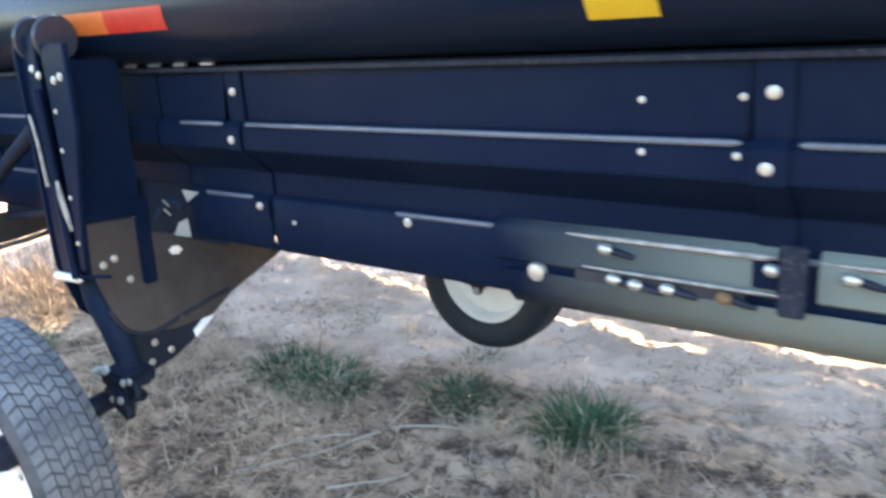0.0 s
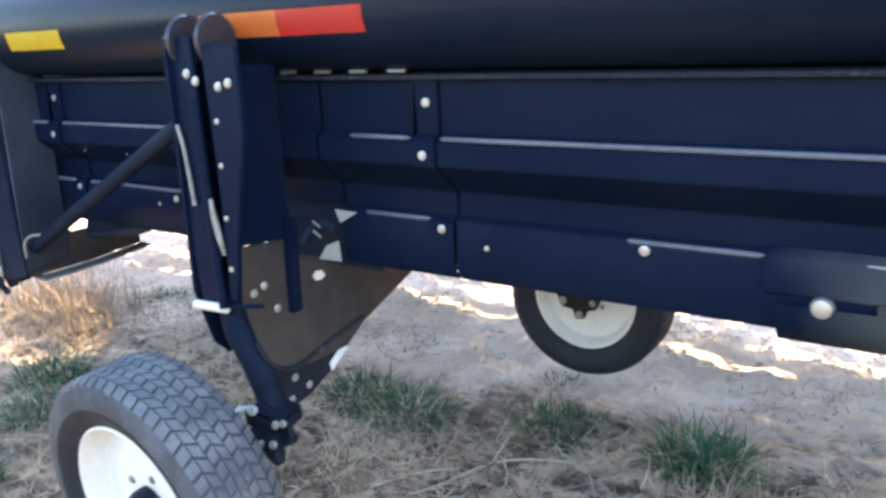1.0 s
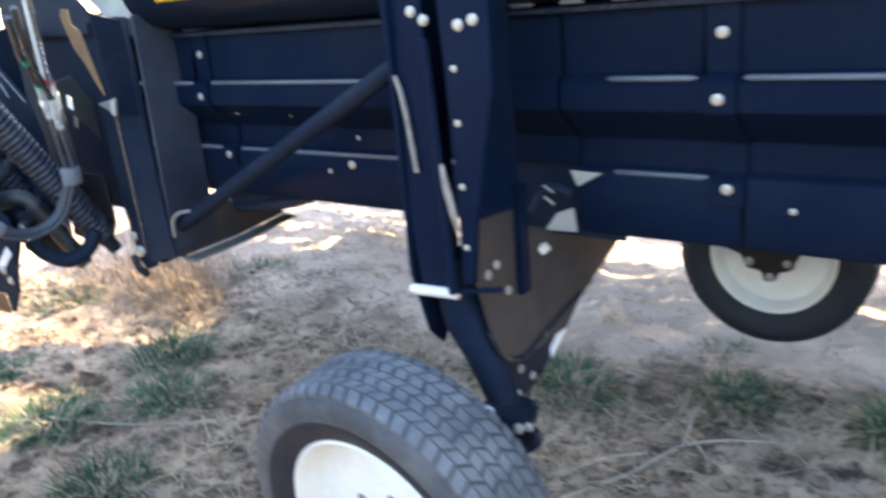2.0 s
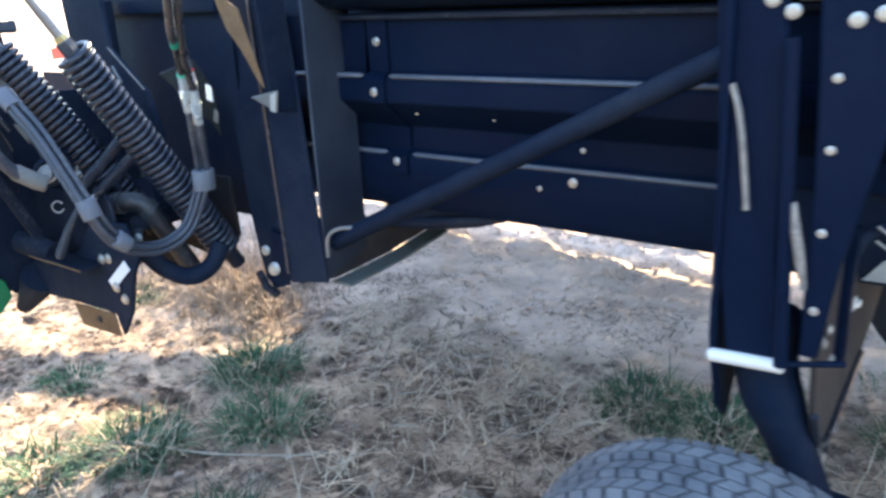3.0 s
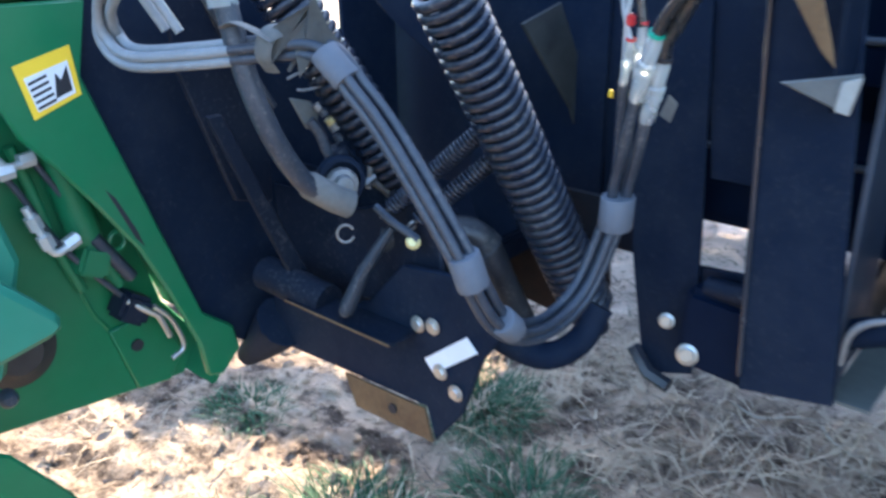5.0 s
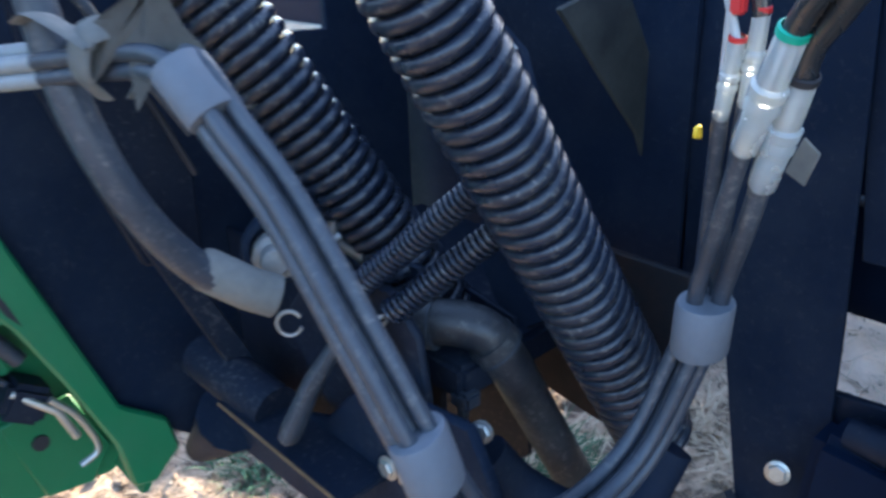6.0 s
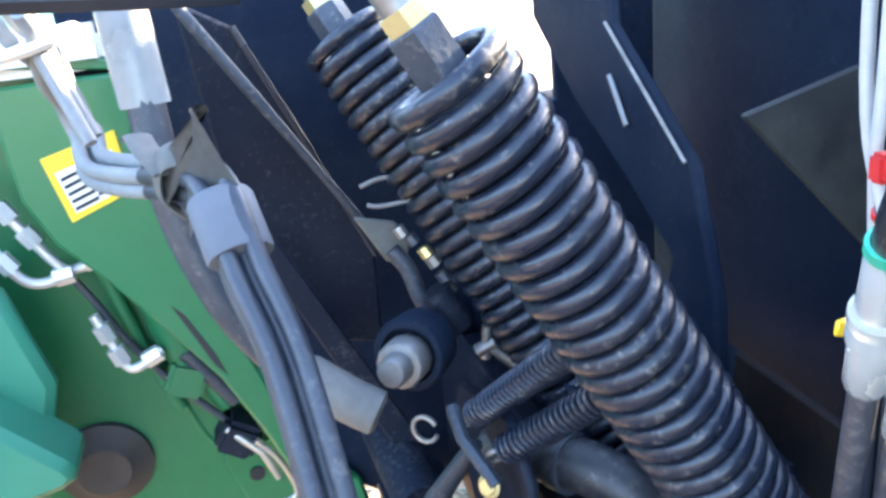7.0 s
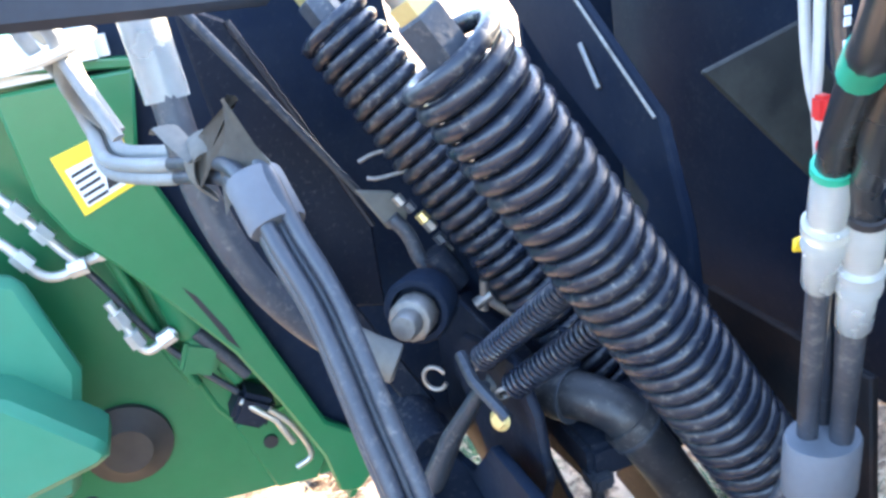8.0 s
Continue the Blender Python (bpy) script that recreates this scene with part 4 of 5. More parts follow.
part("clamp_jaw", box((-1.865, 1.150, 0.545), (-1.775, 1.225, 0.572), 0.008, pose(0, 0, 0, -8, 14, -6)), BLACK_DULL, bracket)
part("clamp_foot", sweep([(-1.835, 1.185, 0.550), (-1.815, 1.178, 0.525), (-1.790, 1.172, 0.505)], [0.026, 0.024, 0.013], 10), BLACK_DULL, bracket)
part("clamp_hook", sweep(smooth_path([(-1.795, 1.19, 0.580), (-1.768, 1.185, 0.590), (-1.760, 1.18, 0.565), (-1.785, 1.175, 0.548)], 5), 0.008, 10), BLACK_DULL, bracket)
for x, y, z, size in ((-1.893, 1.158, 0.610, 0.0095), (-1.872, 1.155, 0.618, 0.0085), (-1.850, 1.158, 0.620, 0.0095), (-1.900, 1.160, 0.588, 0.007), (-1.788, 1.165, 0.598, 0.008), (-1.772, 1.172, 0.602, 0.007), (-1.782, 1.148, 0.560, 0.0075), (-1.815, 1.146, 0.556, 0.0065)):
    bolt(bracket, (x, y, z), (0.2 + random.uniform(-0.4, 0.4), -1, 0.5 + random.uniform(-0.4, 0.4)), size, ZINC)


# ---- wheels ----
def wheel(name, label, at, axis, spin=0.0, wall=TYRE, blocks_of=TREAD):
    """A tyre on a white dish rim; the axis points out of the shown face."""
    w = thing(name, label, "wheel", at, "header wheels")
    m = frame_of(axis, at)
    R = 0.303
    outline = [(0.186, 0.052), (0.200, 0.066), (0.232, 0.084), (0.262, 0.087), (0.283, 0.080), (0.294, 0.068), (0.298, 0.045), (0.2985, 0),
               (0.298, -0.045), (0.294, -0.068), (0.283, -0.080), (0.262, -0.087), (0.232, -0.084), (0.200, -0.066), (0.186, -0.052)]
    tyre = part("tyre", lathe(outline, m, 80), wall, w, "dusty rubber tyre" if wall is TYRE else "black rubber tyre")
    part("bead_ring", lathe([(0.190, 0.050), (0.190, 0.060), (0.201, 0.0692), (0.222, 0.0812), (0.238, 0.0862), (0.243, 0.0868), (0.243, 0.078)], m, 80), RUBBER, tyre, "black inner ring of the sidewall")
    blocks = bmesh.new()
    count = 60
    for row, (h0, h1, shift) in enumerate(((-0.076, -0.055, 0.0), (-0.052, -0.033, 0.5), (-0.030, -0.011, 0.1), (-0.008, 0.008, 0.6), (0.011, 0.030, 0.1), (0.033, 0.052, 0.5), (0.055, 0.076, 0.0))):
        for k in range(count):
            a0 = 2 * math.pi * (k + shift) / count
            da = 2 * math.pi / count * 0.78
            skew = 0.5 * da if row % 2 else -0.35 * da
            edge = abs(h0 + h1) > 0.11
            ring = []
            for top in (0, 1):
                for h, s in ((h0, 0), (h1, skew)):
                    drop = 0.008 if edge and abs(h) > 0.06 else 0.0
                    r = (R - 0.001 - drop) if top else 0.290 - drop
                    for a in (a0 + s, a0 + s + da):
                        ring.append(blocks.verts.new((r * math.cos(a), r * math.sin(a), h)))
            for q in ((4, 5, 7, 6), (0, 4, 6, 2), (1, 3, 7, 5), (0, 1, 5, 4), (2, 6, 7, 3)):
                blocks.faces.new([ring[j] for j in q])
    blocks.transform(m)
    part("tread", blocks, blocks_of, tyre, "worn tread blocks")
    rim = part("rim", lathe([(0.197, 0.050), (0.199, 0.066), (0.193, 0.070), (0.186, 0.064), (0.180, 0.050), (0.174, 0.030), (0.168, 0.018), (0.150, 0.014), (0.120, 0.022), (0.085, 0.030), (0.045, 0.028), (0.0, 0.028), (0, 0.0), (0.18, -0.02), (0.197, -0.06)], m, 64), WHITE, w, "white painted dish rim")
    part("hub", lathe([(0.042, 0.02), (0.042, 0.05), (0.036, 0.066), (0.02, 0.074), (0, 0.075)], m, 28), BLACK_DULL, rim, "dark dirty hub cap")
    for k in range(5):
        a = 2 * math.pi * k / 5 + spin
        bolt(rim, m @ Vector((0.07 * math.cos(a), 0.07 * math.sin(a), 0.028)), m.to_3x3() @ Vector((0, 0, 1)), 0.008, STEEL, "wheel_nut")
    part("axle", sweep([m @ Vector((0, 0, -0.02)), m @ Vector((0, 0, -0.24))], 0.028, 16), BLACK_DULL, w)
    return w


wheel("header_wheel", "raised wheel with worn tyre and white rim", (-1.92, 0.963, 0.49), (-0.03, -1, -0.11))
wheel("header_wheel", "raised far wheel under the deck, white rim", (-1.73, 2.70, 0.487), (0.0, -1, 0.0), 0.6, RUBBER, RUBBER)
far_arm = thing("wheel_bracket", "black steel bracket hanging the far wheel", "bracket", (-1.73, 2.8, 0.5))
part("arm", box((-1.80, 2.86, 0.42), (-1.66, 2.96, 0.95), 0.01), BLACK_DULL, far_arm)
part("arm_plate", plate([(-1.93, 0.86), (-1.60, 0.86), (-1.61, 0.56), (-1.64, 0.50), (-1.655, 0.465), (-1.69, 0.455), (-1.70, 0.425), (-1.735, 0.42), (-1.745, 0.455), (-1.79, 0.46), (-1.81, 0.505), (-1.86, 0.52), (-1.90, 0.60)], "y", 2.565, 0.02, 0.006), PATCHY, far_arm, "dirty brown hanger plate")
bolt(far_arm, (-1.715, 2.562, 0.440), size=0.012, material=STEEL)
bolt(far_arm, (-1.665, 2.562, 0.49), size=0.010, material=STEEL)
bolt(far_arm, (-1.78, 2.562, 0.485), size=0.012, material=STEEL)
part("arm_pin", sweep([(-1.73, 2.60, 0.58), (-1.73, 2.90, 0.58)], 0.03, 12), RUST, far_arm)

# ---- feeder house ----
feeder = thing("feeder_house", "green combine feeder house side with hydraulic fittings", "feeder house", (-4.3, 0.3, 0.6))
part("edge_plate", plate([(0.79, 1.262), (0.765, 1.158), (0.90, 0.735), (0.955, 0.69), (0.965, 0.64), (0.925, 0.602), (0.895, 0.61), (0.885, 0.68), (0.845, 0.79), (0.807, 0.88), (0.752, 0.968), (0.703, 1.04), (0.667, 1.085), (0.645, 1.14), (0.640, 1.262)], "x", -3.832, 0.014, 0.004), GREEN, feeder)
part("side_sheet", plate([(0.77, 1.262), (-0.6, 1.45), (-0.6, 0.84), (0.56, 0.612), (0.76, 0.588), (0.90, 0.574), (0.935, 0.60), (0.945, 0.64), (0.88, 0.735)], "x", -3.935, 0.012), GREEN, feeder)
part("top_sheet", plate([(0.79, 1.262), (-0.6, 1.45), (-0.6, 1.462), (0.79, 1.274)], "x", -5.2, 1.382), GREEN, feeder)
part("bottom_sheet", plate([(-0.6, 0.84), (0.56, 0.612), (0.92, 0.575), (0.92, 0.590), (0.56, 0.628), (-0.6, 0.86)], "x", -5.2, 1.26), GREEN, feeder)
part("far_side_plate", plate([(0.79, 1.265), (-0.6, 1.45), (-0.6, 0.9), (0.93, 0.61)], "x", -5.215, 0.014), GREEN, feeder)
# no opening is cut: a dark raised plate paints the slot's shade
part("slot", plate([(0.769, 0.990), (0.782, 0.974), (0.806, 0.918), (0.816, 0.884), (0.803, 0.903), (0.787, 0.945)], "x", -3.8185, 0.0015, 0), INK, feeder, "dark thin plate painting a narrow slot's shade")
part("weld_seam", sweep([(-3.925, 0.80, 0.68), (-3.925, 0.76, 0.75), (-3.925, 0.74, 0.82)], 0.005, 8), GREEN, feeder)
part("cover", plate([(0.30, 1.05), (0.47, 0.995), (0.56, 0.945), (0.632, 0.865), (0.645, 0.845), (0.63, 0.83), (0.55, 0.815), (0.46, 0.79), (0.30, 0.70)], "x", -3.82, 0.09, 0.022), GREEN_PALE, feeder, "faded green moulded cover")
part("side_panel", plate([(0.30, 1.17), (0.45, 1.125), (0.60, 1.057), (0.628, 0.925), (0.575, 0.758), (0.30, 0.70)], "x", -3.83, 0.03, 0.010), GREEN_PALE, feeder, "faded green side panel")
part("cover_bolt", lathe([(0, 0.02), (0.008, 0.02), (0.014, 0.012), (0.014, 0), (0, 0)], frame_of((1, 0, 0), (-3.83, 0.575, 0.72)), 14), STEEL_DARK, feeder)
part("front_flange", plate([(0.785, 1.262), (0.760, 1.158), (0.894, 0.735), (0.945, 0.69), (0.955, 0.64), (0.915, 0.585), (0.905, 0.585), (0.943, 0.64), (0.935, 0.685), (0.884, 0.735), (0.750, 1.158), (0.775, 1.262)], "x", -3.923, 0.091, 0), GREEN, feeder)
part("cylinder", sweep([(-3.90, 0.723, 1.12), (-3.90, 0.743, 1.007), (-3.90, 0.760, 0.905), (-3.90, 0.762, 0.892), (-3.90, 0.764, 0.886)], [0.027, 0.027, 0.027, 0.025, 0.02], 24), GREEN, feeder, "green hydraulic cylinder")
part("cylinder_rod", sweep([(-3.90, 0.762, 0.892), (-3.90, 0.785, 0.845), (-3.90, 0.80, 0.80)], [0.015, 0.016, 0.013], 14), GREEN, feeder)
part("side_tube", sweep(smooth_path([(-3.905, 0.680, 1.06), (-3.905, 0.696, 0.994), (-3.905, 0.716, 0.893), (-3.905, 0.743, 0.809)], 4), 0.009, 12), GREEN, feeder)
part("lug", sweep([(-3.888, 0.805 + 0.013 * math.cos(a), 0.880 + 0.015 * math.sin(a)) for a in np.linspace(0, 6.283, 18)], 0.0045, 8), GREEN, feeder, "green ring lug")
part("lower_plate", plate([(0.775, 0.715), (0.810, 0.585), (0.872, 0.577), (0.905, 0.625), (0.868, 0.725)], "x", -3.9235, 0.009, 0.003), GREEN, feeder)
part("pin_boss", lathe([(0.0, 0.03), (0.034, 0.03), (0.045, 0.02), (0.062, 0.012), (0.062, -0.02), (0, -0.02)], frame_of((1, 0, 0), (-3.925, 0.628, 0.742)), 32), MUDDY, feeder, "dark greasy pin boss")
decal = part("decal", plate([(0.675, 1.183), (0.69, 1.109), (0.76, 1.134), (0.755, 1.203)], "x", -3.8178, 0.0015, 0), YELLOW, feeder, "yellow bordered safety decal")
part("decal_field", plate([(0.686, 1.166), (0.697, 1.119), (0.752, 1.138), (0.748, 1.183)], "x", -3.8163, 0.001, 0), LABEL, decal, "pale field of unreadable print")
for k in range(5):
    y0, z0 = 0.6905 + 0.0018 * k, 1.158 - 0.0085 * k
    part("print_bar", plate([(y0, z0 - 0.0022), (y0 + 0.026, z0 + 0.0068), (y0 + 0.0255, z0 + 0.0105), (y0 - 0.0005, z0 + 0.0015)], "x", -3.8153, 0.0008, 0), INK, decal)
part("pictogram", plate([(0.724, 1.134), (0.748, 1.142), (0.745, 1.176), (0.735, 1.158), (0.728, 1.168)], "x", -3.8153, 0.0008, 0), INK, decal, "dark pictogram")


def pipe_run(parent, points, r, material, name="pipe", nuts=()):
    path = smooth_path(points, 5)
    p = part(name, sweep(path, r, 10), material, parent)
    for at, along in nuts:
        d = Vector(along).normalized()
        part("pipe_nut", sweep([Vector(at) - d * 0.011, Vector(at) + d * 0.011], r * 1.75, 6), material, p)


pipe_run(feeder, [(-3.875, 0.585, 1.16), (-3.87, 0.609, 1.125), (-3.87, 0.652, 1.047), (-3.875, 0.672, 1.038), (-3.88, 0.70, 1.045)], 0.0066, PALE_ZINC, nuts=(((-3.87, 0.63, 1.087), (0, 0.5, -0.9)), ((-3.87, 0.612, 1.12), (0, 0.5, -0.9)), ((-3.878, 0.69, 1.043), (0, 1, 0.1))))
pipe_run(feeder, [(-3.86, 0.55, 1.13), (-3.86, 0.588, 1.085), (-3.862, 0.61, 1.042), (-3.865, 0.632, 1.03), (-3.87, 0.663, 1.036)], 0.0066, PALE_ZINC, nuts=(((-3.86, 0.60, 1.063), (0, 0.5, -0.9)), ((-3.868, 0.655, 1.034), (0, 1, 0.1))))
pipe_run(feeder, [(-3.875, 0.672, 0.975), (-3.872, 0.685, 0.935), (-3.87, 0.695, 0.902), (-3.87, 0.71, 0.897), (-3.875, 0.74, 0.912)], 0.0066, PALE_ZINC, nuts=(((-3.873, 0.68, 0.95), (0, 0.3, -1)), ((-3.87, 0.69, 0.918), (0, 0.3, -1)), ((-3.873, 0.728, 0.906), (0, 1, 0.4))))
pipe_run(feeder, [(-3.885, 0.655, 1.03), (-3.885, 0.675, 0.99), (-3.885, 0.70, 0.93), (-3.885, 0.74, 0.86), (-3.885, 0.80, 0.78)], 0.005, HOSE, "line")
pipe_run(feeder, [(-3.885, 0.70, 1.04), (-3.885, 0.73, 0.98), (-3.885, 0.77, 0.90), (-3.885, 0.815, 0.81)], 0.005, HOSE, "line")
part("valve_block", box((-3.915, 0.735, 0.835), (-3.87, 0.785, 0.885), 0.006, pose(0, 0, 0, -25, 0, 0)), GREEN, feeder)
part("valve_spool", sweep([(-3.88, 0.765, 0.90), (-3.88, 0.815, 0.815)], 0.011, 10), STEEL_DARK, feeder)
part("lock_block", box((-3.915, 0.78, 0.735), (-3.86, 0.835, 0.785), 0.008, pose(0, 0, 0, -35, 0, 0)), BLACK_DULL, feeder, "black latch block")
part("lock_pin", sweep([(-3.87, 0.795, 0.78), (-3.85, 0.835, 0.745), (-3.85, 0.85, 0.70)], 0.0055, 10), ZINC, feeder, "zinc latch pin")
part("lock_handle", sweep(smooth_path([(-3.85, 0.83, 0.765), (-3.845, 0.855, 0.73), (-3.845, 0.87, 0.675), (-3.845, 0.845, 0.66)], 5), 0.0045, 10), ZINC, feeder, "zinc latch handle")
part("hole_rim", lathe([(0.0, 0.004), (0.011, 0.004), (0.011, 0.0), (0, 0)], frame_of((1, 0, 0), (-3.9142, 0.819, 0.673)), 20), INK, feeder)
part("lower_flap", plate([(0.44, 0.74), (0.54, 0.675), (0.61, 0.565), (0.62, 0.535), (0.56, 0.545), (0.46, 0.60)], "x", -3.76, 0.01, 0.004), GREEN, feeder)
part("top_bracket", box((-3.90, 0.50, 1.268), (-3.81, 0.77, 1.315), 0.012), WHITE, feeder, "pale bracket on the top edge")

# ---- hitch frame ----
hitch = thing("hitch_frame", "black steel hitch frame between header and feeder house", "hitch", (-3.5, 1.05, 0.7))
part("face_plate", plate([(0.72, 1.42), (1.085, 1.42), (1.10, 1.25), (1.13, 1.175), (1.20, 1.16), (1.28, 1.155), (1.28, 1.385), (1.42, 1.385), (1.42, 0.74), (1.15, 0.625), (1.0, 0.625), (0.91, 0.70), (0.72, 1.12)], "x", -3.855, 0.012), DARK, hitch)
part("inner_sheet", plate([(-3.84, 0.95), (-3.50, 0.95), (-3.47, 0.86), (-3.47, 0.77), (-3.62, 0.745), (-3.84, 0.76)], "y", 1.135, 0.01), BLACK_DULL, hitch)
part("channel", plate([(0.845, 1.33), (0.895, 1.30), (0.942, 1.191), (1.004, 1.039), (1.0, 0.93), (0.93, 0.95), (0.86, 1.16)], "x", -3.735, 0.012, 0.003), BLACK_DULL, hitch)
part("channel_lip", sweep([(-3.72, 0.895, 1.30), (-3.72, 0.942, 1.191), (-3.72, 1.004, 1.04)], 0.004, 8), BLACK_GLOSS, hitch)
part("push_rod", sweep([(-3.68, 0.85, 1.326), (-3.68, 0.905, 1.235), (-3.68, 0.935, 1.185), (-3.68, 0.988, 1.096)], [0.006, 0.006, 0.0045, 0.0045], 10), STEEL_DARK, hitch, "dark steel push rod")
part("strip", plate([(0.87, 1.10), (0.895, 1.10), (1.03, 0.80), (1.0, 0.79)], "x", -3.69, 0.01), BLACK_DULL, hitch)
part("rear_plate", plate([(-3.78, 0.735), (-3.597, 0.774), (-3.53, 0.80), (-3.451, 0.884), (-3.309, 0.899), (-3.267, 0.826), (-3.301, 0.777), (-3.339, 0.672), (-3.392, 0.603), (-3.408, 0.658), (-3.589, 0.652), (-3.775, 0.641)], "y", 1.02, 0.012), DARK, hitch)
part("rear_hook", sweep([(-3.76, 1.02, 0.69), (-3.82, 1.015, 0.63), (-3.87, 1.01, 0.585)], [0.05, 0.035, 0.022], 12), DARK, hitch)
part("shoe", plate([(-3.589, 0.652), (-3.408, 0.658), (-3.392, 0.603), (-3.565, 0.596)], "y", 1.0135, 0.004, 0), RUST, hitch, "brown rusty skid shoe")
part("shoe_hole", lathe([(0, 0.002), (0.009, 0.002), (0.009, 0), (0, 0)], frame_of((0, -1, 0), (-3.474, 1.0105, 0.632)), 16), INK, hitch)
part("label", plate([(-3.406, 0.746), (-3.324, 0.810), (-3.304, 0.791), (-3.388, 0.727)], "y", 1.0155, 0.002, 0), LABEL, hitch, "white printed label")
for x, z in ((-3.418, 0.800), (-3.388, 0.806), (-3.375, 0.735), (-3.345, 0.71)):
    bolt(hitch, (x, 1.016, z), (0, -1, 0), 0.0105)
part("ledge", box((-3.665, 0.962, 0.779), (-3.425, 1.02, 0.785), 0.001), BLACK_DULL, hitch)
part("ledge_edge", sweep([(-3.665, 0.9615, 0.783), (-3.425, 0.9615, 0.783)], 0.0018, 8), RUST, hitch, "brown worn edge")
part("stub_tube", sweep([(-3.75, 0.99, 0.80), (-3.60, 1.0, 0.785)], 0.03, 18), BLACK_DULL, hitch)
part("lever_plate", plate([(-3.60, 0.93), (-3.50, 0.96), (-3.45, 0.97), (-3.41, 0.93), (-3.40, 0.86), (-3.44, 0.78), (-3.58, 0.78), (-3.66, 0.86)], "y", 1.055, 0.01, 0.003), BLACK_DULL, hitch)
part("lever_bar", sweep([(-3.478, 1.032, 0.935), (-3.485, 1.028, 0.925), (-3.513, 1.0, 0.865), (-3.527, 0.978, 0.812), (-3.530, 0.973, 0.800), (-3.531, 0.971, 0.795)], [0.009, 0.011, 0.015, 0.018, 0.016, 0.009], 12, True, 0.7), LEVER, hitch, "worn dark lever bar")
part("collar", lathe([(0.0, -0.05), (0.034, -0.05), (0.036, -0.012), (0.033, -0.006), (0.027, -0.006), (0.026, -0.02), (0, -0.02)], frame_of((1, -0.65, 0.2), (-3.535, 0.99, 1.005)), 32), DARK, hitch)
part("drive_nut", lathe([(0.023, -0.02), (0.023, 0.004), (0.021, 0.007), (0.015, 0.008), (0.0145, 0.024), (0.012, 0.028), (0, 0.028)], frame_of((1, -0.65, 0.2), (-3.53, 0.985, 1.003)), 12), STEEL, hitch, "dull steel shaft nut")
part("ring", sweep([(-3.552 + 0.008 * math.cos(a), 1.003 + 0.010 * math.cos(a), 0.915 + 0.014 * math.sin(a)) for a in np.linspace(0.5, 5.9, 22)], 0.0024, 8), STEEL, hitch, "bright wire ring")
bolt(hitch, (-3.436, 1.03, 0.922), (0.7, -1, 0.4), 0.0088, BRASSY)
part("link", sweep([(-3.50, 1.02, 0.965), (-3.47, 1.02, 0.95), (-3.43, 1.035, 0.925)], 0.0065, 8), STEEL_DARK, hitch)
part("tee", sweep([(-3.578, 1.070, 0.972), (-3.572, 1.088, 0.982)], 0.0072, 10), STEEL, hitch)
part("tee", sweep([(-3.576, 1.078, 0.964), (-3.574, 1.082, 1.000)], 0.0055, 10), STEEL, hitch)
part("tee_rod", sweep([(-3.574, 1.082, 0.978), (-3.566, 1.104, 0.955), (-3.556, 1.125, 0.93)], 0.006, 10), STEEL, hitch, "bare steel rod")
part("coupling_plate", plate([(0.972, 1.119), (1.010, 1.108), (1.028, 1.090), (1.020, 1.068), (1.000, 1.066), (0.990, 1.085)], "x", -3.625, 0.004), TAB_GREY, hitch, "bare scuffed bracket plate")
for k, (y, z, r, what) in enumerate(((1.012, 1.104, 0.0060, STEEL), (1.022, 1.094, 0.0065, STEEL_DARK), (1.034, 1.079, 0.0072, BRASSY), (1.041, 1.068, 0.0078, STEEL), (1.049, 1.050, 0.0070, STEEL_DARK), (1.055, 1.036, 0.0062, STEEL))):
    part("coupling", sweep([(-3.612, y, z), (-3.609, y + 0.005, z - 0.009)], r, 8), what, hitch)
part("coupling_line", sweep(smooth_path([(-3.620, 1.005, 1.080), (-3.614, 1.018, 1.058), (-3.608, 1.025, 1.030), (-3.604, 1.038, 1.004), (-3.600, 1.058, 0.990)], 6), 0.0085, 12), STEEL_DARK, hitch, "greasy dark line")
part("drum", sweep([(-3.606, 1.040, 1.034), (-3.602, 1.050, 1.010), (-3.598, 1.062, 0.992)], [0.016, 0.019, 0.015], 16), BLACK_DULL, hitch)
part("drum_clip", sweep([(-3.585, 1.036, 0.985), (-3.580, 1.050, 0.988)], 0.005, 8), STEEL, hitch)
for pts in ([(-3.622, 0.988, 1.128), (-3.618, 1.000, 1.126), (-3.614, 1.040, 1.128)], [(-3.640, 0.986, 1.142), (-3.636, 1.004, 1.148), (-3.630, 1.030, 1.150)]):
    part("clip_wire", sweep(smooth_path(pts, 5), 0.0024, 8), STEEL, hitch, "bent steel wire")
part("bent_pipe", sweep(smooth_path([(-3.53, 1.065, 0.895), (-3.469, 1.10, 0.908), (-3.433, 1.12, 0.915), (-3.406, 1.14, 0.906), (-3.395, 1.158, 0.873), (-3.390, 1.19, 0.81), (-3.373, 1.25, 0.682)], 7), 0.024, 18), PIPE, hitch, "bent greasy black pipe")
for at, d in (((-3.455, 1.108, 0.911), (1, 0.5, 0.1)), ((-3.400, 1.148, 0.892), (0.4, 0.5, -0.8))):
    d = Vector(d).normalized()
    part("pipe_collar", sweep([Vector(at) - d * 0.008, Vector(at) + d * 0.008], 0.0275, 18), PIPE, hitch)
    part("collar_rim", sweep([Vector(at) + d * 0.0065, Vector(at) + d * 0.0095], 0.0283, 20), LEVER, hitch, "worn collar rim")
part("drain_fitting", join(box((-3.420, 1.098, 0.832), (-3.392, 1.122, 0.852), 0.004), sweep([(-3.409, 1.11, 0.845), (-3.412, 1.11, 0.79), (-3.414, 1.112, 0.76)], [0.007, 0.007, 0.0055], 10)), STEEL_DARK, hitch, "dark drain fitting")
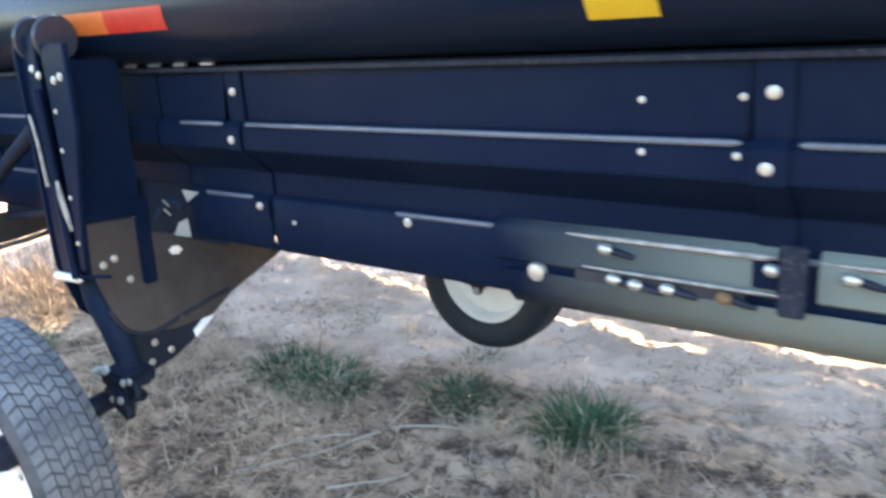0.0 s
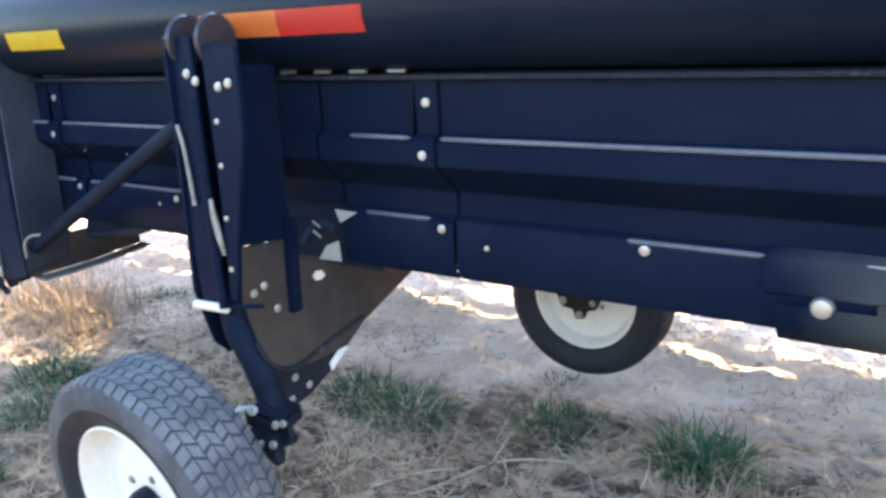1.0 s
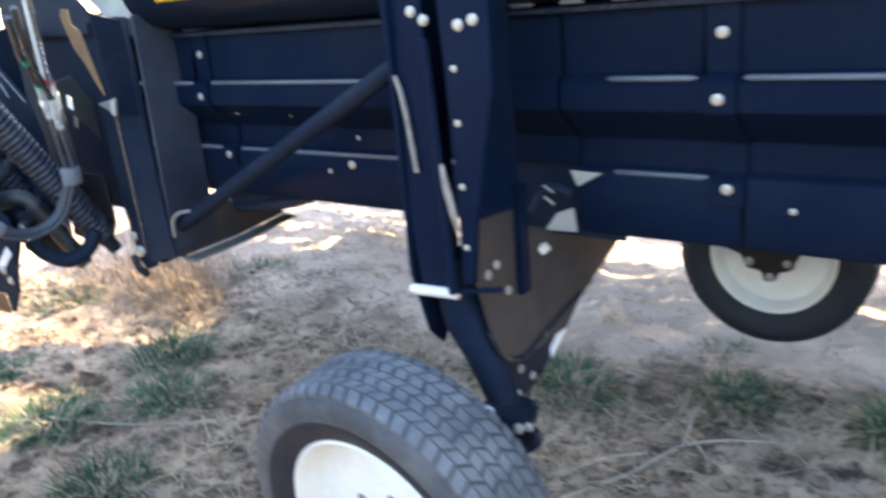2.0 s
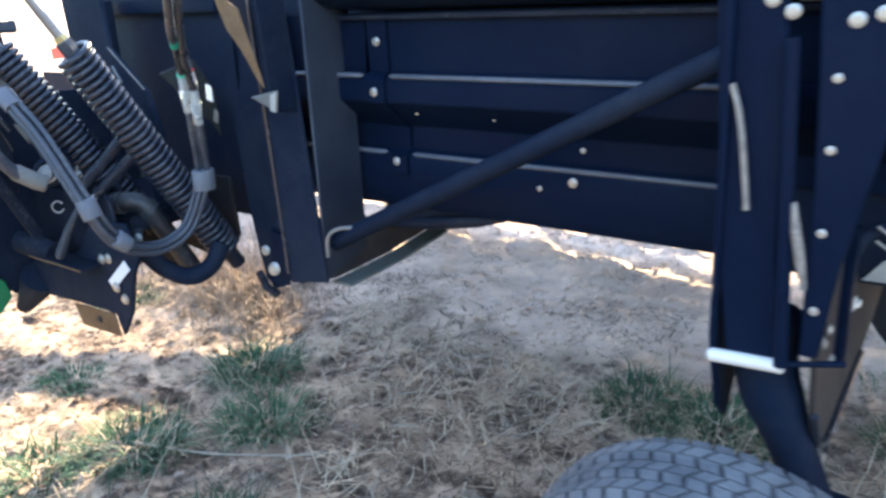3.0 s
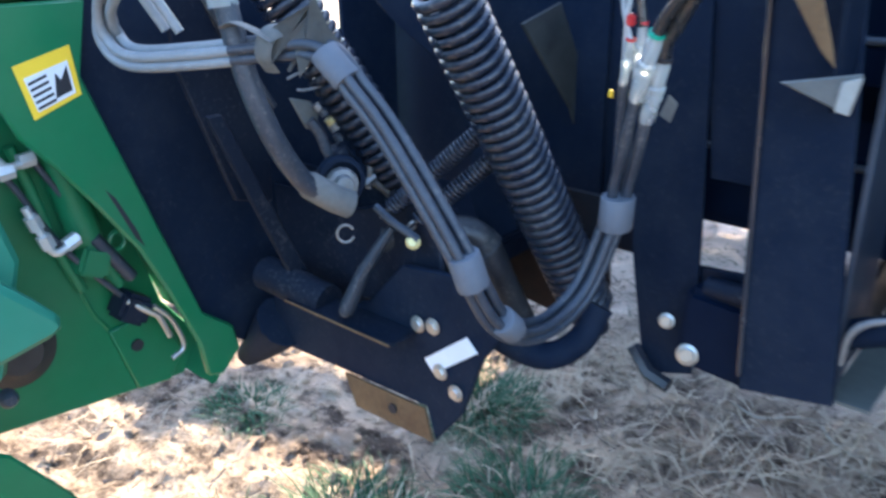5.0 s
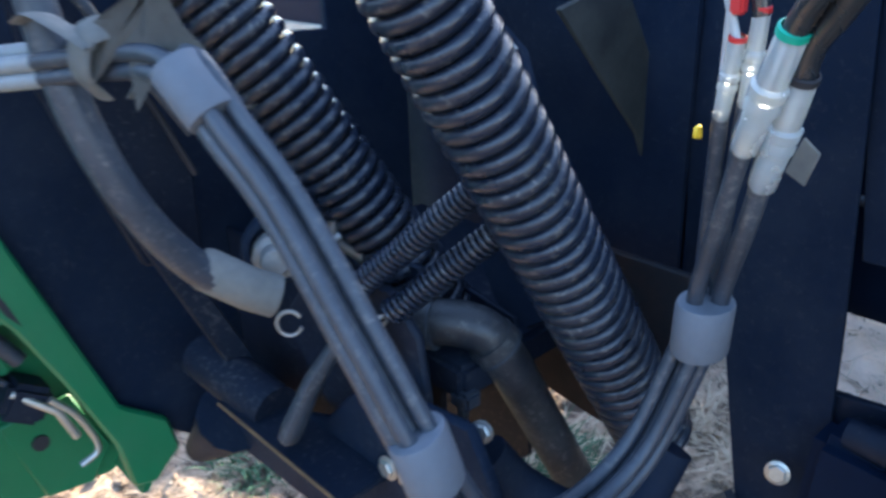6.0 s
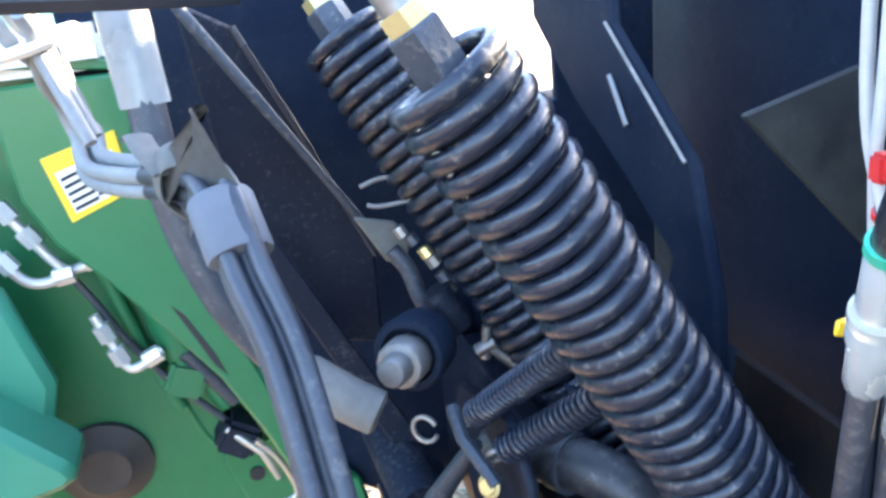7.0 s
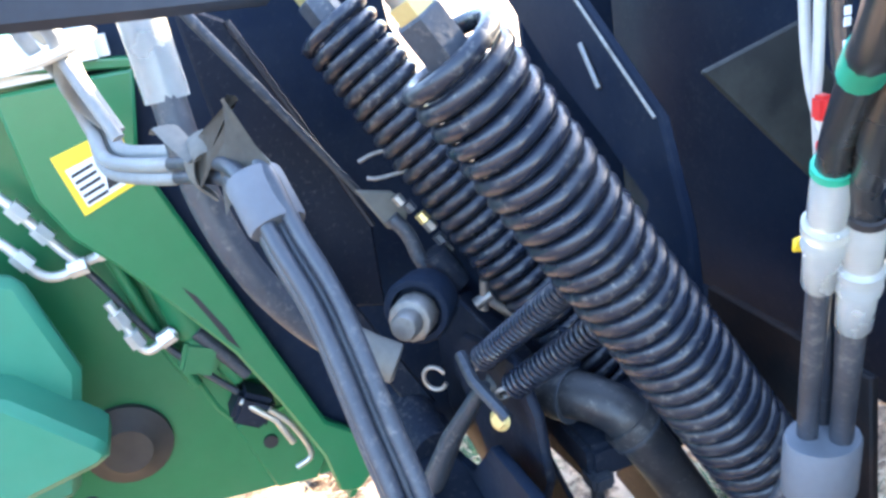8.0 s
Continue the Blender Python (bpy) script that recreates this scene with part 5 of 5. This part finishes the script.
bolt(hitch, (-3.352, 1.08, 0.843), (0.35, -0.9, 0.2), 0.0095, ZINC)
part("lower_elbow", sweep(smooth_path([(-3.365, 1.10, 0.80), (-3.34, 1.13, 0.752), (-3.285, 1.16, 0.732), (-3.25, 1.20, 0.755), (-3.238, 1.23, 0.805)], 6), 0.022, 16), DARK, hitch, "black pipe elbow")
part("upright", plate([(-3.74, 1.42), (-3.56, 1.42), (-3.549, 1.272), (-3.421, 1.175), (-3.387, 1.078), (-3.378, 1.0), (-3.38, 0.90), (-3.44, 0.86), (-3.49, 0.95), (-3.45, 1.09), (-3.52, 1.135), (-3.63, 1.195), (-3.73, 1.27)], "y", 1.21, 0.012, 0.003), DARK, hitch)
# thin pale rod painting the sun's glint along the upright's edge
part("edge_glint", sweep([(-3.551, 1.206, 1.275), (-3.423, 1.206, 1.177)], 0.0016, 8), WORN, hitch, "pale line for the edge's glint")
part("upright_slot", sweep([(-3.545, 1.206, 1.23), (-3.515, 1.206, 1.19)], 0.0028, 8), STEEL, hitch)
part("fin", plate([(1.242, 1.211), (1.346, 1.235), (1.40, 1.15), (1.40, 1.03), (1.385, 1.06)], "x", -3.41, 0.006), FIN, hitch, "dusty dark fin plate")
part("lower_beam", box((-3.80, 1.10, 0.84), (-3.40, 1.40, 0.88), 0.006), BLACK_DULL, hitch)
part("rust_panel", plate([(-3.50, 0.95), (-3.28, 0.95), (-3.27, 0.80), (-3.33, 0.715), (-3.52, 0.74)], "y", 1.31, 0.01), PATCHY, hitch, "black panel patched with rust")
part("back_sheet", plate([(-3.84, 0.92), (-3.52, 0.92), (-3.48, 0.83), (-3.40, 0.79), (-3.46, 0.70), (-3.70, 0.655), (-3.84, 0.68)], "y", 1.088, 0.006), BLACK_DULL, hitch)
part("stop_plate", plate([(-3.55, 0.91), (-3.425, 0.89), (-3.405, 0.80), (-3.40, 0.72), (-3.43, 0.69), (-3.55, 0.70)], "y", 1.205, 0.006), BLACK_DULL, hitch)
part("overhang", plate([(0.55, 1.347), (0.74, 1.343), (0.815, 1.337), (0.90, 1.331), (0.90, 1.36), (0.55, 1.39)], "x", -3.40, 0.05, 0.006), SHEEN, hitch, "dark overhanging guard edge")

# ---- springs ----
def float_spring(a, b, label):
    s = thing("float_spring", label, "spring", b, "float springs")
    a, b = Vector(a), Vector(b)
    d = (b - a).normalized()
    part("coil", coil(a, b, 0.0362, 0.0073, (b - a).length / 0.0163, 10, 24), SPRING, s)
    part("core", sweep([a + d * 0.06, b], 0.029, 18), BLACK_DULL, s)
    part("end_plug", sweep([a + d * 0.02, a + d * 0.03, a + d * 0.07], [0.019, 0.026, 0.028], 18), BLACK_DULL, s)
    part("end_nut", sweep([a - d * 0.028, a - d * 0.026, a + d * 0.024, a + d * 0.026], [0.017, 0.019, 0.019, 0.017], 6), STEEL_DARK, s, "dark six-sided spring nut")
    part("top_rod", sweep([a - d * 0.15, a - d * 0.02], 0.0115, 14), STEEL, s, "bare steel rod")
    part("nut_tag", sweep([a - d * 0.040, a - d * 0.027], 0.0155, 6), BRASSY, s, "yellowish lock nut")
    start = frame_of(b - a, a)
    part("coil_end", sweep([start @ Vector((0.0362 * math.cos(k), 0.0362 * math.sin(k), 0.0163 * k / 6.283)) for k in (-0.06, 0.0, 0.25)], 0.0071, 12), WORN, s, "bare cut end of the wire")
    part("end_rod", sweep([b - d * 0.01, b + d * 0.055], 0.02, 14), BLACK_DULL, s)
    return s


float_spring((-3.349, 1.0, 1.285), (-3.287, 1.28, 0.77), "large black steel coil spring beside hoses")
float_spring((-3.666, 0.992, 1.285), (-3.52, 1.20, 0.85), "black steel coil spring behind the hoses")


def small_spring(a, b):
    s = thing("return_spring", "small black tension spring on a lever", "spring", a, "return springs")
    a, b = Vector(a), Vector(b)
    part("coil", coil(a, b, 0.0118, 0.0023, (b - a).length / 0.0066, 8, 16), SPRING, s)
    part("core", sweep([a, b], 0.0070, 12), INK, s)
    d = (b - a).normalized()
    for end, way in ((a, -1), (b, 1)):
        part("hook", sweep([end + way * d * 0.014 + 0.009 * (math.cos(k) * d + math.sin(k) * Vector((0.3, -0.6, 0.7))) for k in np.linspace(0, 5.4, 14)], 0.0023, 8), STEEL, s)
    return s


small_spring((-3.484, 1.036, 0.962), (-3.362, 1.098, 1.086))
small_spring((-3.440, 1.048, 0.950), (-3.345, 1.120, 1.052))

# ---- hoses ----
bundle = thing("hose_bundle", "bundle of dusty black hydraulic hoses in clamps", "hoses", (-3.22, 1.04, 0.84))


def bunch(run, offsets, r, material, name="hose", fan=None, start=0, end=None):
    base = smooth_path(run, 7)
    for k, (a, b) in enumerate(offsets):
        pts = []
        for i, p in enumerate(base):
            t = (base[min(i + 1, len(base) - 1)] - base[max(i - 1, 0)]).normalized()
            s = t.cross(Vector((0.5, -0.6, 0.6))).normalized()
            u = t.cross(s)
            w = 1 + (fan or 0) * max(0, 1 - i / 18) ** 1.5
            pts.append(p + s * a * w + u * b * w)
        part(name, sweep(pts[start:None if end is None else end + 1], r, 14), material, bundle, "hose loop with sunlight painted in" if material is HOSE_PALE else "")


RUN = [(-3.600, 0.735, 1.345), (-3.622, 0.742, 1.302), (-3.672, 0.746, 1.258), (-3.684, 0.750, 1.222), (-3.645, 0.757, 1.200), (-3.56, 0.795, 1.205), (-3.47, 0.845, 1.216), (-3.405, 0.862, 1.216), (-3.365, 0.872, 1.175), (-3.33, 0.885, 1.128), (-3.27, 0.895, 1.045), (-3.23, 0.908, 0.975), (-3.213, 0.95, 0.893), (-3.215, 1.04, 0.852), (-3.205, 1.12, 0.88), (-3.188, 1.168, 0.98)]
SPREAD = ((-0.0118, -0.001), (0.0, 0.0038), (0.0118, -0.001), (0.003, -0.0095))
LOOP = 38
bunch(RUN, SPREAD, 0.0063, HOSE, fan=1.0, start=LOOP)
# first stretch of the same hoses, coloured pale for the sun on it
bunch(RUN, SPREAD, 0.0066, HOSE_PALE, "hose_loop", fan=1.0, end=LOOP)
for pts, r in (([(-3.192, 1.162, 0.97), (-3.19, 1.16, 1.02), (-3.168, 1.142, 1.09), (-3.150, 1.128, 1.15)], 0.0068), ([(-3.180, 1.176, 0.97), (-3.176, 1.175, 1.02), (-3.155, 1.156, 1.08), (-3.143, 1.146, 1.122)], 0.0075),
               ([(-3.198, 1.178, 0.97), (-3.198, 1.180, 1.05), (-3.190, 1.168, 1.16)], 0.006), ([(-3.186, 1.184, 0.97), (-3.186, 1.184, 1.06), (-3.174, 1.172, 1.17)], 0.006)):
    part("hose", sweep(smooth_path(pts, 7), r, 14), HOSE, bundle)
# hose that runs down behind the bundle to the shaft
part("hose", sweep(smooth_path([(-3.545, 0.815, 1.34), (-3.53, 0.82, 1.27), (-3.510, 0.826, 1.18), (-3.500, 0.85, 1.10), (-3.497, 0.89, 1.035), (-3.485, 0.93, 1.002)], 7), 0.0145, 16), HOSE, bundle, "thick dusty hose")
part("ferrule", sweep([(-3.541, 0.817, 1.335), (-3.533, 0.820, 1.262)], 0.019, 18), CLEAR, bundle, "pale plastic ferrule")
part("hose_end", sweep([(-3.503, 0.895, 1.032), (-3.500, 0.90, 1.028), (-3.486, 0.93, 1.004), (-3.476, 0.95, 0.992), (-3.475, 0.952, 0.991)], [0.0165, 0.019, 0.0195, 0.0195, 0.016], 18), STRAP, bundle, "dusty pale hose ferrule")


part("mount_plate", lathe([(0, -0.004), (0.034, -0.004), (0.037, 0), (0.034, 0.004), (0, 0.004)], frame_of((0.1, -0.25, 1), (-3.612, 0.742, 1.312)), 28), WHITE, bundle, "pale round mounting plate")
for dx in (-0.014, 0.016):
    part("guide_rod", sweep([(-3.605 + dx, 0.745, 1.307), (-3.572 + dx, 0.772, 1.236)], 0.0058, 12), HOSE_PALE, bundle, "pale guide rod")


def sleeve(at, along, radius=0.027, length=0.05):
    d = Vector(along).normalized()
    at = Vector(at)
    return part("clamp", sweep([at - d * length / 2, at - d * length * 0.44, at + d * length * 0.44, at + d * length / 2], [radius * 0.95, radius, radius, radius * 0.95], 24, True, 0.82), SLEEVE, bundle, "grey rubber clamp")


sleeve((-3.390, 0.866, 1.200), (0.6, 0.14, -0.6), 0.0215, 0.044)
sleeve((-3.23, 0.908, 0.975), (0.2, 0.15, -0.8), 0.0245, 0.042)
sleeve((-3.212, 0.955, 0.893), (0, 0.5, -0.5), 0.0235, 0.034)
sleeve((-3.187, 1.169, 0.985), (0.05, 0.0, 1), 0.027, 0.046)
# rubber strap tied round the bundle: a pleated tent with a standing tip, and two loose ends
tent = bmesh.new()
tip = (-3.414, 0.861, 1.272)
base = [(-3.497, 0.815, 1.216), (-3.472, 0.827, 1.232), (-3.458, 0.824, 1.200), (-3.437, 0.844, 1.230), (-3.424, 0.838, 1.186), (-3.408, 0.858, 1.222), (-3.396, 0.866, 1.196), (-3.392, 0.876, 1.226)]
top_ring = [tent.verts.new(Vector(tip) + 0.006 * Vector((math.cos(0.8 * k), math.sin(0.8 * k), 0.4 * math.sin(2.1 * k)))) for k in range(len(base))]
mid_ring = [tent.verts.new(Vector(tip).lerp(Vector(q), 0.55) + Vector((0, 0, -0.007 if k % 2 else 0.002))) for k, q in enumerate(base)]
low_ring = [tent.verts.new(q) for q in base]
for hi, lo in ((top_ring, mid_ring), (mid_ring, low_ring)):
    for k in range(len(base) - 1):
        tent.faces.new((hi[k], hi[k + 1], lo[k + 1], lo[k]))
bmesh.ops.solidify(tent, geom=tent.faces[:], thickness=0.0022)
part("strap", tent, STRAP, bundle, "crumpled dusty rubber strap")
for pts, wide in (([(-3.470, 0.835, 1.190), (-3.468, 0.822, 1.210), (-3.462, 0.828, 1.234), (-3.455, 0.850, 1.236), (-3.452, 0.862, 1.212), (-3.460, 0.852, 1.190)], 0.013),
                  ([(-3.455, 0.830, 1.226), (-3.478, 0.818, 1.240), (-3.502, 0.812, 1.246), (-3.520, 0.808, 1.240)], 0.010)):
    part("strap_end", sweep(smooth_path(pts, 6), wide, 10, True, 0.2), STRAP, bundle, "loose end of a rubber strap")


def coupler(a, b, ring_material, scale=1.0):
    """A quick coupler from a to b: knurled body, two collars, a clear sleeve and a coloured ring at its top."""
    a, b = Vector(a), Vector(b)
    m = frame_of(b - a, a)
    h = (b - a).length

    def ringed(pairs):
        return [(r * scale, f * h) for r, f in pairs]

    c = part("coupler", lathe(ringed([(0.004, -0.02), (0.0085, 0), (0.0098, 0.03), (0.0102, 0.36), (0.0092, 0.38)]), m, 12), CLEAR, bundle, "pale plastic-sleeved coupler")
    part("collar", lathe(ringed([(0.009, 0.37), (0.0118, 0.39), (0.0118, 0.45), (0.0104, 0.47), (0.0104, 0.49), (0.0122, 0.51), (0.0122, 0.58), (0.0095, 0.61)]), m, 20), CLEAR, c, "clear ribbed collar")
    part("sleeve", lathe(ringed([(0.0095, 0.59), (0.0100, 0.62), (0.0096, 0.97), (0.008, 1.0)]), m, 20), CLEAR, c)
    part("ring", lathe(ringed([(0.0085, 0.96), (0.0103, 0.97), (0.0103, 1.02), (0.0085, 1.03)]), m, 20), ring_material, c)
    return c


coupler((-3.150, 1.128, 1.148), (-3.114, 1.100, 1.232), TEALCAP)
coupler((-3.143, 1.146, 1.119), (-3.115, 1.123, 1.202), INK)
coupler((-3.190, 1.168, 1.155), (-3.178, 1.158, 1.215), REDCAP, 0.62)
coupler((-3.174, 1.172, 1.165), (-3.165, 1.162, 1.235), REDCAP, 0.62)
part("tag", plate([(1.158, 1.140), (1.170, 1.137), (1.168, 1.149), (1.159, 1.149)], "x", -3.206, 0.003), YELLOW, bundle, "small yellow tag")
part("tag", plate([(-3.146, 1.120), (-3.130, 1.112), (-3.122, 1.138), (-3.135, 1.148)], "y", 1.185, 0.002), STRAP, bundle, "pale loose tag")
part("tag", plate([(-3.165, 1.165), (-3.143, 1.16), (-3.145, 1.195), (-3.162, 1.20)], "y", 1.19, 0.003), LABEL, bundle, "pale loose tag")
for pts, r, material in (([(-3.116, 1.102, 1.228), (-3.10, 1.088, 1.25), (-3.077, 1.07, 1.272), (-3.045, 1.045, 1.30), (-3.015, 1.02, 1.32), (-2.96, 0.985, 1.40)], 0.0080, GLOSS_HOSE),
                         ([(-3.117, 1.125, 1.198), (-3.107, 1.112, 1.222), (-3.092, 1.10, 1.24), (-3.064, 1.075, 1.272), (-3.0, 1.03, 1.345), (-2.95, 1.0, 1.42)], 0.0080, GLOSS_HOSE),
                         ([(-3.178, 1.158, 1.21), (-3.190, 1.152, 1.277), (-3.185, 1.145, 1.45)], 0.0031, LINE_WHITE), ([(-3.190, 1.166, 1.18), (-3.183, 1.154, 1.24), (-3.178, 1.150, 1.277), (-3.17, 1.142, 1.45)], 0.0031, LINE_WHITE),
                         ([(-3.165, 1.162, 1.23), (-3.172, 1.157, 1.294), (-3.165, 1.148, 1.45)], 0.0062, GLOSS_HOSE)):
    part("hose", sweep(smooth_path(pts, 6), r, 12), material, bundle)
part("hose_band", sweep([(-3.052, 1.050, 1.294), (-3.036, 1.038, 1.306)], 0.0086, 14), TEALCAP, bundle, "turquoise hose band")
part("clip", box((-3.182, 1.148, 1.231), (-3.172, 1.157, 1.245), 0.002), REDCAP, bundle, "red plastic clip")
for k in range(9):
    z = 1.262 + 0.0085 * k + 0.003 * (k % 3 == 2)
    part("print_bar", box((-3.1646, 1.1525, z), (-3.1634, 1.1565, z + 0.0045), 0.0002), LABEL, bundle)
